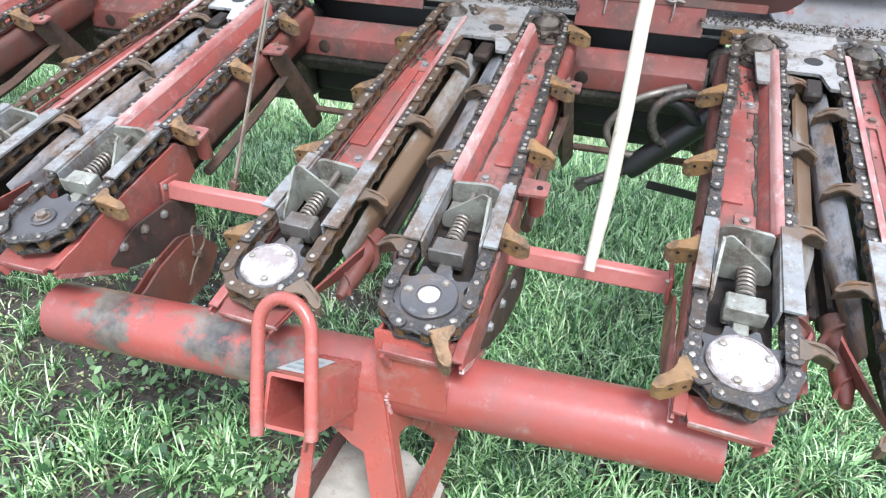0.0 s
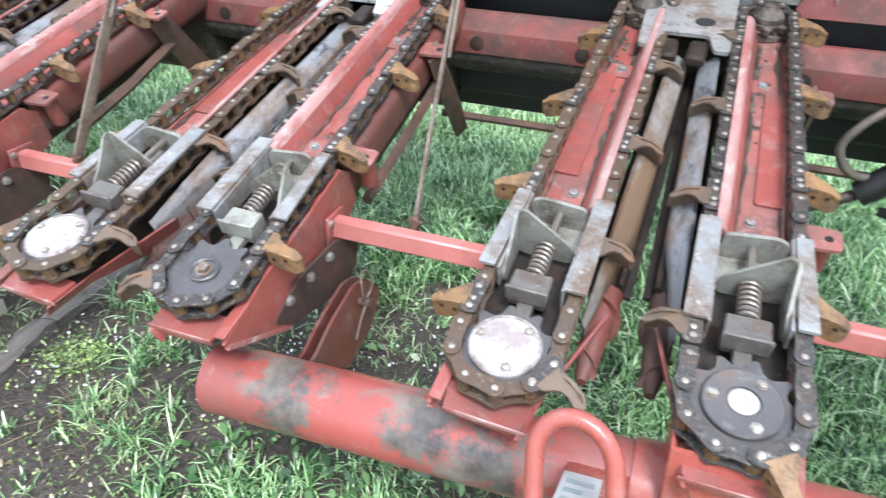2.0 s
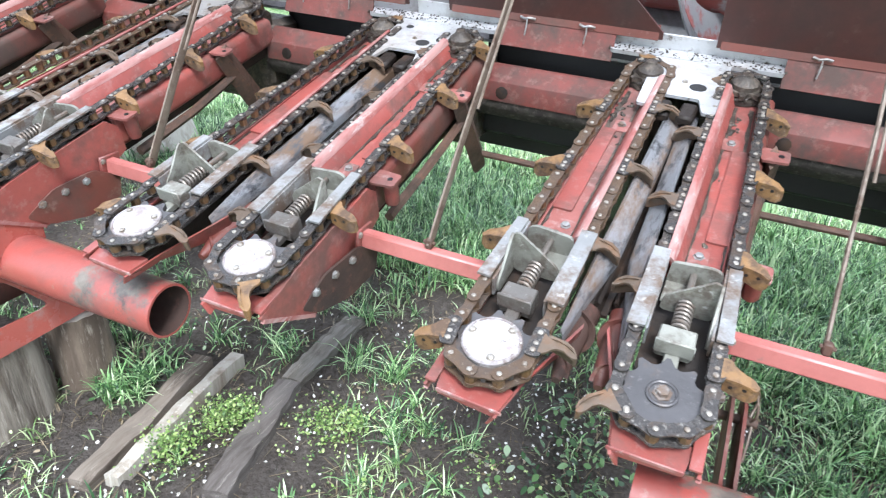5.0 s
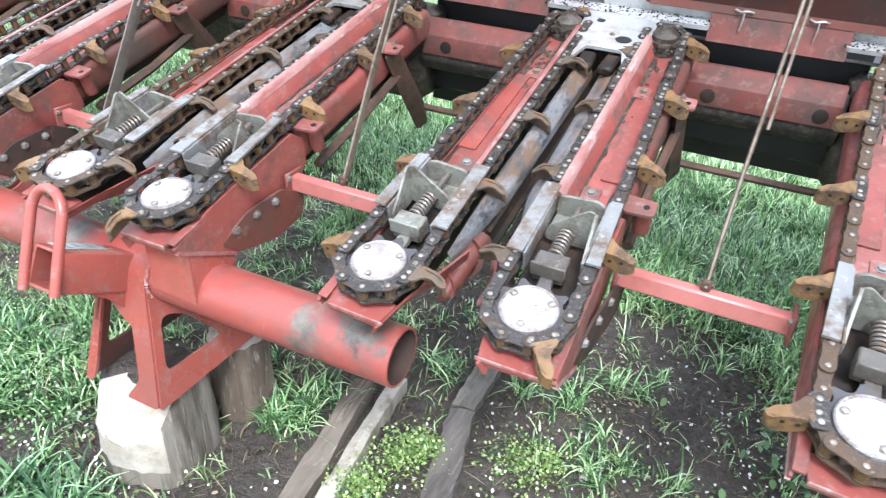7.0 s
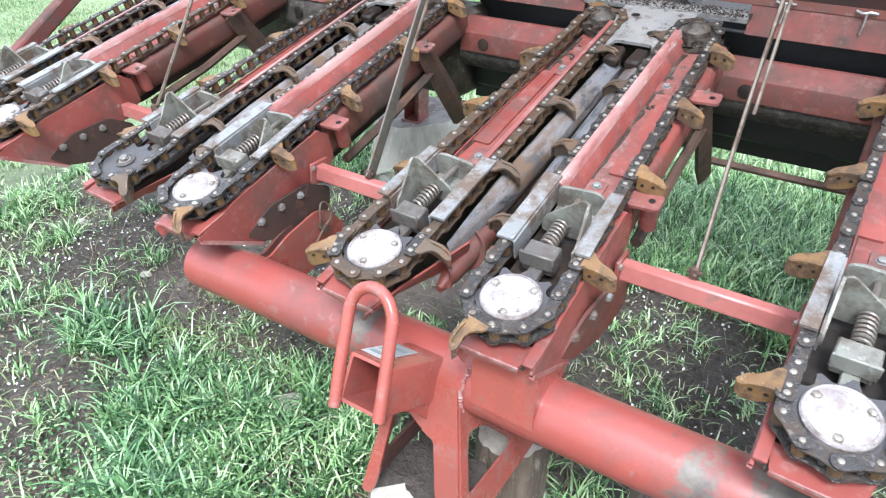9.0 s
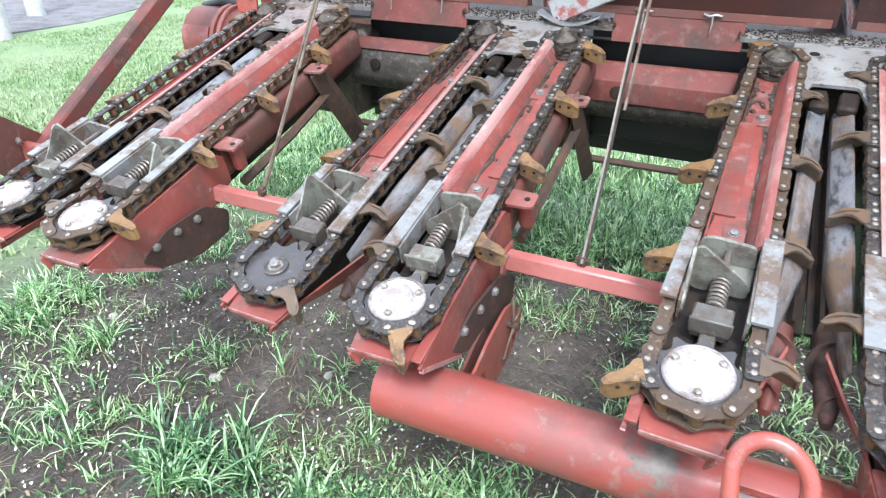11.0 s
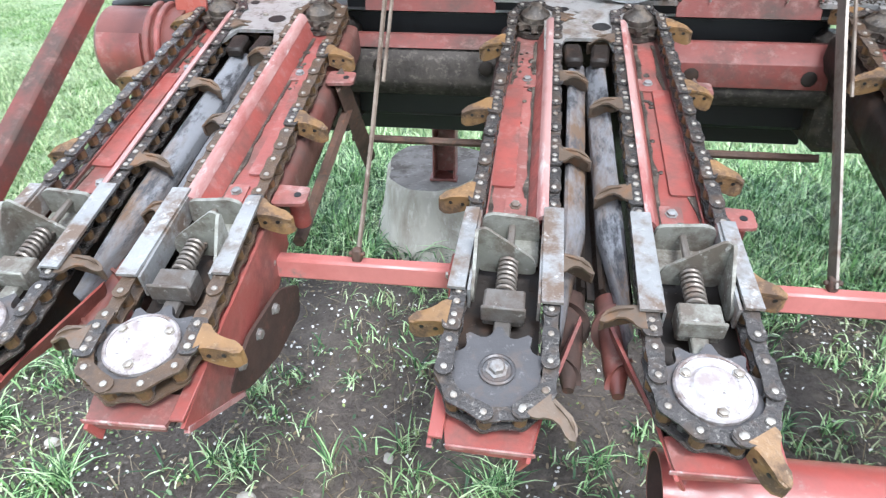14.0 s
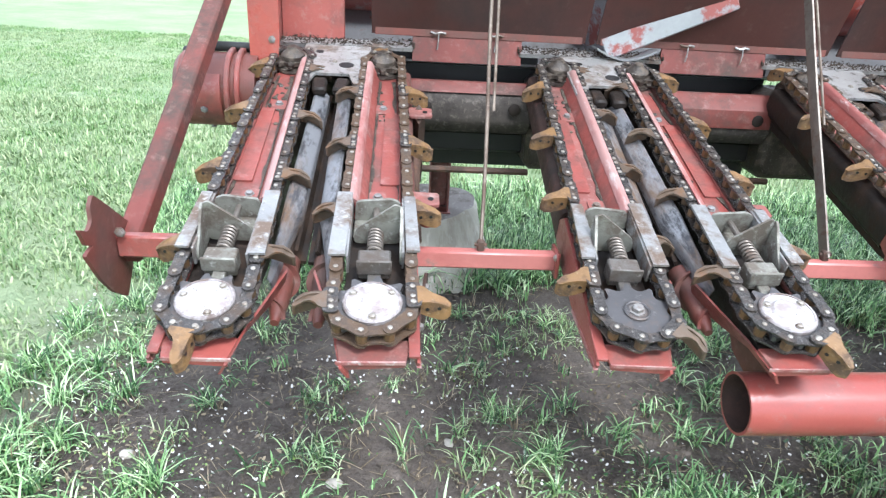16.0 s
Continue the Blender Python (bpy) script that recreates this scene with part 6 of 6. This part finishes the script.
def scatter(name, spots, shape, mat, label, category, size, seed, lift=0.004, tilt=0.5):
    """Many small flat pieces of one outline, turned and tilted at random."""
    rng = np.random.default_rng(seed)
    n, k = len(spots), len(shape)
    p = np.array([(x, y, ground_height(x, y)) for x, y in spots])
    p[:, 2] += lift * rng.uniform(0.6, 1.6, n)
    a = rng.uniform(0, 2 * np.pi, n)
    s = size * rng.uniform(0.55, 1.3, n)
    sh = np.array(shape)
    bx = np.stack([np.cos(a), np.sin(a), rng.normal(0, tilt, n)], 1)
    by = np.stack([-np.sin(a), np.cos(a), rng.normal(0, tilt, n)], 1)
    bx /= np.linalg.norm(bx, axis=1)[:, None]
    by /= np.linalg.norm(by, axis=1)[:, None]
    verts = p[:, None] + s[:, None, None] * (sh[None, :, :1] * bx[:, None] + sh[None, :, 1:2] * by[:, None]) + np.array([0, 0, 1.0]) * (s[:, None, None] * sh[None, :, 2:3])
    me = bpy.data.meshes.new(name)
    me.vertices.add(n * k)
    me.vertices.foreach_set("co", verts.reshape(-1).astype(np.float32))
    me.loops.add(n * k)
    me.loops.foreach_set("vertex_index", np.arange(n * k, dtype=np.int32))
    me.polygons.add(n)
    me.polygons.foreach_set("loop_start", np.arange(0, n * k, k, dtype=np.int32))
    me.update(calc_edges=True)
    me.materials.append(mat)
    ob = new(name, me)
    return tagged(ob, label, category, kind="stuff")


def lumps(name, spots, mat, label, size, seed):
    """Small clods: squashed, uneven octahedra."""
    rng = np.random.default_rng(seed)
    base = np.array([(1, 0, 0), (0.2, 0.9, 0.1), (-0.9, 0.3, 0), (-0.5, -0.8, 0.1), (0.5, -0.8, 0), (0.1, 0.1, 0.75)])
    tri = np.array([[0, 1, 5], [1, 2, 5], [2, 3, 5], [3, 4, 5], [4, 0, 5]])
    n = len(spots)
    p = np.array([(x, y, ground_height(x, y) - 0.002) for x, y in spots])
    a = rng.uniform(0, 2 * np.pi, n)
    s = size * rng.gamma(2.0, 0.5, n)
    c, q = np.cos(a)[:, None], np.sin(a)[:, None]
    jit = base[None] * rng.uniform(0.7, 1.3, (n, 6, 1))
    v = np.stack([jit[..., 0] * c - jit[..., 1] * q, jit[..., 0] * q + jit[..., 1] * c, jit[..., 2] * rng.uniform(0.5, 1.1, (n, 1))], -1) * s[:, None, None] + p[:, None]
    f = (np.arange(n)[:, None, None] * 6 + tri[None]).reshape(-1, 3)
    me = bpy.data.meshes.new(name)
    me.vertices.add(n * 6)
    me.vertices.foreach_set("co", v.reshape(-1).astype(np.float32))
    me.loops.add(len(f) * 3)
    me.loops.foreach_set("vertex_index", f.astype(np.int32).ravel())
    me.polygons.add(len(f))
    me.polygons.foreach_set("loop_start", np.arange(0, len(f) * 3, 3, dtype=np.int32))
    me.update(calc_edges=True)
    me.materials.append(mat)
    me.shade_smooth()
    ob = new(name, me)
    return tagged(ob, label, "soil", kind="stuff")


rng = random.Random(77)
lumps("clods", [(rng.uniform(-3.2, 2.6), rng.uniform(-0.9, 1.8)) for _ in range(34000)], soil, "crumbly clods of dark soil", 0.0068, 8)


def petal_spots(count, seed):
    r = random.Random(seed)
    out = []
    while len(out) < count:
        x, y = r.uniform(-3.3, 2.4), r.uniform(-0.9, 1.3)
        d = (0.30 + 1.0 * noise.noise(Vector((x * 2.2, y * 2.2, 31)))) * (0.45 if -1.75 < x < -0.95 and 0.4 < y < 1.0 else 1.0)
        if r.random() < d:
            out.append((x, y))
    return out


PETAL = [(math.cos(a) * (1 + 0.12 * math.sin(2 * a)), math.sin(a) * 0.85, 0.12 * math.cos(2 * a)) for a in [2 * math.pi * (j + 0.3 * math.sin(j * 2.3)) / 8 for j in range(8)]]
scatter("petals", petal_spots(4600, 9), PETAL, petal_mat, "small white fallen petals scattered on soil and grass", "petals", 0.0046, 10, 0.007, 0.6)
LEAF = [(0, 0, 0), (0.35, 0.32, 0.12), (0.8, 0.42, 0.2), (1.25, 0.2, 0.18), (1.4, 0, 0.1), (1.25, -0.2, 0.18), (0.8, -0.42, 0.2), (0.35, -0.32, 0.12)]
rng = random.Random(21)
clover = []
for cx, cy, r, n in ((-0.19, 0.19, 0.05, 220), (-0.214, 0.06, 0.05, 220), (0.10, 0.29, 0.06, 220), (0.30, 0.42, 0.06, 90), (-0.19, 0.02, 0.04, 100), (0.53, 0.36, 0.05, 70), (-1.5, 0.23, 0.08, 110), (-1.75, 0.12, 0.07, 70), (-2.7, 0.32, 0.15, 220), (-1.15, -0.25, 0.25, 500), (0.75, 0.05, 0.12, 160), (1.2, -0.12, 0.12, 200), (0.45, -0.05, 0.15, 260), (0.25, 0.15, 0.12, 160), (0.6, 0.3, 0.12, 160), (0.2, 0.62, 0.1, 90), (-2.1, 0.75, 0.15, 90), (-1.6, 0.75, 0.15, 90), (0.75, 0.75, 0.12, 140), (-1.45, -0.1, 0.15, 260)):
    clover += [(cx + rng.gauss(0, r), cy + rng.gauss(0, r)) for _ in range(n)]
clover = [(x, y) for x, y in clover if not near_log(x, y)]
mounds = []
for cx, cy, r, n in ((-0.177, 0.195, 0.034, 800), (-0.225, 0.044, 0.030, 520), (0.10, 0.304, 0.040, 560), (-0.13, 0.235, 0.02, 200), (0.16, 0.33, 0.02, 120)):
    mounds += [(cx + rng.gauss(0, r), cy + rng.gauss(0, r)) for _ in range(n)]
scatter("clover_mounds", mounds, [(a * 0.7, b * 0.95, c) for a, b, c in LEAF], clover_mat, "dense yellow-green clover mounds on the soil", "clover", 0.0082, 24, 0.042, 0.7)
herbs = [(cx + rng.gauss(0, r), cy + rng.gauss(0, r * 0.8)) for cx, cy, r, n in ((-1.35, -0.10, 0.20, 3600), (-1.65, 0.02, 0.10, 900), (-1.50, -0.32, 0.15, 900)) for _ in range(n)]
scatter("low_clover", herbs, [(a * 0.8, b, c) for a, b, c in LEAF], herb_mat, "thick low clover and herbs among the grass", "clover", 0.0085, 25, 0.040, 0.6)
scatter("clover", clover, [(a * 0.7, b * 0.95, c) for a, b, c in LEAF], clover_mat, "yellow-green clover patches on the soil", "clover", 0.0085, 22, 0.028, 0.55)
weeds = []
for cx, cy, r, n in ((0.95, 0.05, 0.2, 330), (1.25, 0.0, 0.2, 260), (0.72, 0.30, 0.12, 120), (1.95, 0.2, 0.2, 120), (1.25, 0.35, 0.15, 160), (0.75, 0.62, 0.1, 120), (1.8, -0.05, 0.15, 120)):
    weeds += [(cx + rng.gauss(0, r), cy + rng.gauss(0, r)) for _ in range(n)]
weeds = [(x, y) for x, y in weeds if not near_log(x, y) and not near_plank(x, y)]
scatter("weeds", weeds, LEAF, weed_mat, "broad-leaved green weeds between the grass", "weeds", 0.019, 23, 0.03, 0.5)
straw = []
rng = random.Random(33)
for _ in range(5200):
    x, y = rng.uniform(-3.0, 2.4), rng.uniform(-0.9, 1.5)
    straw.append((x, y))
scatter("straw", straw, [(-1, -0.022, 0), (0, -0.03, 0.05), (1, -0.012, 0), (1, 0.012, 0), (0, 0.03, 0.05), (-1, 0.022, 0)], dry_mat, "dry pale stalks lying on the soil", "straw", 0.032, 34, 0.008, 0.2)

litter = []
rng = random.Random(63)
while len(litter) < 5000:
    x, y = rng.uniform(-3.0, 1.6), rng.uniform(-0.8, 1.4)
    if rng.random() < 0.3 + 1.1 * noise.noise(Vector((x * 2.7, y * 2.7, 61))):
        litter.append((x, y))
scatter("litter", litter, [(-1, -0.35, 0), (0.1, -0.5, 0.1), (1, -0.15, 0), (0.7, 0.4, 0.12), (-0.5, 0.45, 0)], dry_mat, "pale crumbs of dead leaves and straw on the soil", "litter", 0.007, 64, 0.006, 0.4)


def clear(spots):
    return [(x, y, q) for x, y, q in spots if not near_log(x, y) and not (near_plank(x, y) and q < 1.0)]


blades("grass", clear(grown(1, 17000, -3.2, 3.0, -0.95, 2.4, (8, 22), 0.019, 1.0, 0.04)), grass_mat, "green grass growing through dark soil", "grass", 0.098, 0.0027, 5, 1.15)
tufts = []
rng = random.Random(203)
while len(tufts) < 8500:
    x, y = rng.uniform(-3.1, 2.3), rng.uniform(-0.9, 1.25)
    if rng.random() < 0.10 + 0.8 * max(0.0, noise.noise(Vector((x * 2.3, y * 2.3, 113)))) + 0.3 * lushness(x, y) - 0.55 * bare_soil(x, y) and not near_log(x, y) and not near_plank(x, y):
        q = rng.uniform(0.6, 1.25)
        tufts += [(x + rng.gauss(0, 0.007), y + rng.gauss(0, 0.007), q * rng.uniform(0.5, 1.1)) for _ in range(rng.randint(8, 24))]
# the larger tufts, each where it grows
for x, y, q in ((-3.02, 0.62, 1.2), (-2.96, 0.46, 1.2), (-2.85, 0.65, 1.1), (-2.64, 0.28, 1.3), (-2.60, 0.62, 0.8), (-2.25, 0.38, 0.9), (-1.76, 0.56, 0.8), (-1.54, 0.62, 0.8), (-1.61, 0.40, 1.1), (-1.21, 0.50, 1.0), (-1.40, 0.50, 0.9), (-1.65, 0.39, 1.0),
                (-2.30, 0.64, 0.7), (0.0, 0.57, 1.3), (0.14, 0.57, 1.3), (-0.49, 0.18, 1.1), (0.23, 0.70, 1.0), (0.33, 0.43, 1.0), (0.32, 0.72, 0.9), (-0.10, 0.81, 1.3), (-0.25, 0.56, 0.9), (-0.43, 0.28, 1.0), (0.26, 0.37, 0.9), (0.45, 0.43, 0.8)):
    tufts += [(x + rng.gauss(0, 0.016), y + rng.gauss(0, 0.016), q * rng.uniform(0.5, 1.15)) for _ in range(rng.randint(38, 60))]
blades("grass_tufts", tufts, grass_mat, "loose tufts of long arching grass on dark soil", "grass", 0.105, 0.0023, 205, 1.35)
lush = []
rng = random.Random(307)
for cx, cy, rx, ry, n in ((-1.36, -0.30, 0.14, 0.09, 26), (-1.62, -0.14, 0.12, 0.10, 9), (-1.42, 0.0, 0.14, 0.10, 9), (-0.86, -0.34, 0.14, 0.10, 14), (-1.95, 0.02, 0.2, 0.14, 16), (-0.70, 1.95, 0.6, 0.25, 60), (0.15, 1.7, 0.5, 0.3, 40), (1.0, 1.5, 0.35, 0.3, 30), (-2.0, 1.42, 0.25, 0.05, 12), (-1.72, 1.45, 0.10, 0.05, 8)):
    for _ in range(n):
        x, y, q = cx + rng.gauss(0, rx * 0.6), cy + rng.gauss(0, ry * 0.6), rng.uniform(0.8, 1.3)
        if not near_log(x, y):
            lush += [(x + rng.gauss(0, 0.013), y + rng.gauss(0, 0.013), q * rng.uniform(0.5, 1.1)) for _ in range(rng.randint(18, 34))]
blades("lush_grass", lush, blue_grass_mat, "lush blue-green clumps of long grass", "grass", 0.135, 0.0036, 308, 1.2)
blades("dry_grass", clear(grown(3, 4200, -3.2, 3.0, -0.95, 1.6, (3, 7), 0.014, 0.5, 0.12)), dry_mat, "dry straw-coloured grass blades", "grass", 0.10, 0.0018, 15, 1.0)
lawn_spots = [(x, y, q) for x, y, q in grown(2, 42000, -8.5, -2.4, -1.2, 9.0, (3, 6), 0.03, 1.0, 0.1) if x > -7.5 + 0.2 * (y - 4.6) or y > 5.6]
tone = [noise.noise(Vector((x * 1.3, y * 1.3, 81))) + 0.6 * noise.noise(Vector((x * 5, y * 5, 83))) for x, y, _ in lawn_spots]
blades("lawn", [p for p, v in zip(lawn_spots, tone) if v < 0.12], lawn_mat, "short bright lawn beside the machine", "grass", 0.030, 0.0032, 6, 1.3)
blades("lawn_patches", [p for p, v in zip(lawn_spots, tone) if v >= 0.12], lawn_green_mat, "greener patches of the short lawn", "grass", 0.036, 0.0030, 9, 1.2)
blades("far_lawn", [(x, y, q) for x, y, q in grown(4, 12000, -2.6, 6, 2.2, 9.0, (2, 5), 0.03, 1.0, 0.1)], lawn_mat, "bright lawn behind the machine", "grass", 0.09, 0.005, 16, 0.9)

outer = [(x, y, q) for x, y, q in grown(8, 30000, -5.5, 5.5, -4.0, 4.5, (3, 6), 0.03, 1.0, 0.5) if not (-3.1 < x < 2.9 and -0.95 < y < 2.3)]
blades("outer_lawn", outer, lawn_mat, "lawn round the machine", "grass", 0.06, 0.0045, 18, 1.1)
sprouts = []
rng = random.Random(91)
while len(sprouts) < 9500:
    x, y = rng.uniform(-3.1, 1.4), rng.uniform(-0.9, 1.4)
    if rng.random() < max(0.05, 0.25 + 1.3 * noise.noise(Vector((x * 3.1, y * 3.1, 47)))) * (1 - 0.85 * bare_soil(x, y)) and not near_log(x, y) and not near_plank(x, y):
        k = rng.randint(3, 8)
        sprouts += [(x + rng.gauss(0, 0.013), y + rng.gauss(0, 0.013), 1.0) for _ in range(k)]
blades("sprouts", sprouts, sprout_mat, "short pale green sprouts in the dark soil", "grass", 0.050, 0.0020, 92, 1.4)

low = []
rng = random.Random(51)
while len(low) < 14000:
    x, y = rng.uniform(-3.2, 2.8), rng.uniform(-0.9, 1.6)
    if rng.random() < 0.02 + lushness(x, y) * 0.9 and not near_log(x, y) and not near_plank(x, y):
        low.append((x, y))
scatter("low_herbs", low, LEAF, weed_mat, "small leafy herbs under the grass", "weeds", 0.011, 52, 0.018, 0.6)
blades("tall_grass", clear([(x, y, q) for x, y, q in grown(7, 6500, -2.6, 2.8, 0.85, 2.6, (4, 9), 0.02, 0.9, 0.0)]), grass_mat, "taller grass under the machine", "grass", 0.135, 0.0032, 17, 1.0)
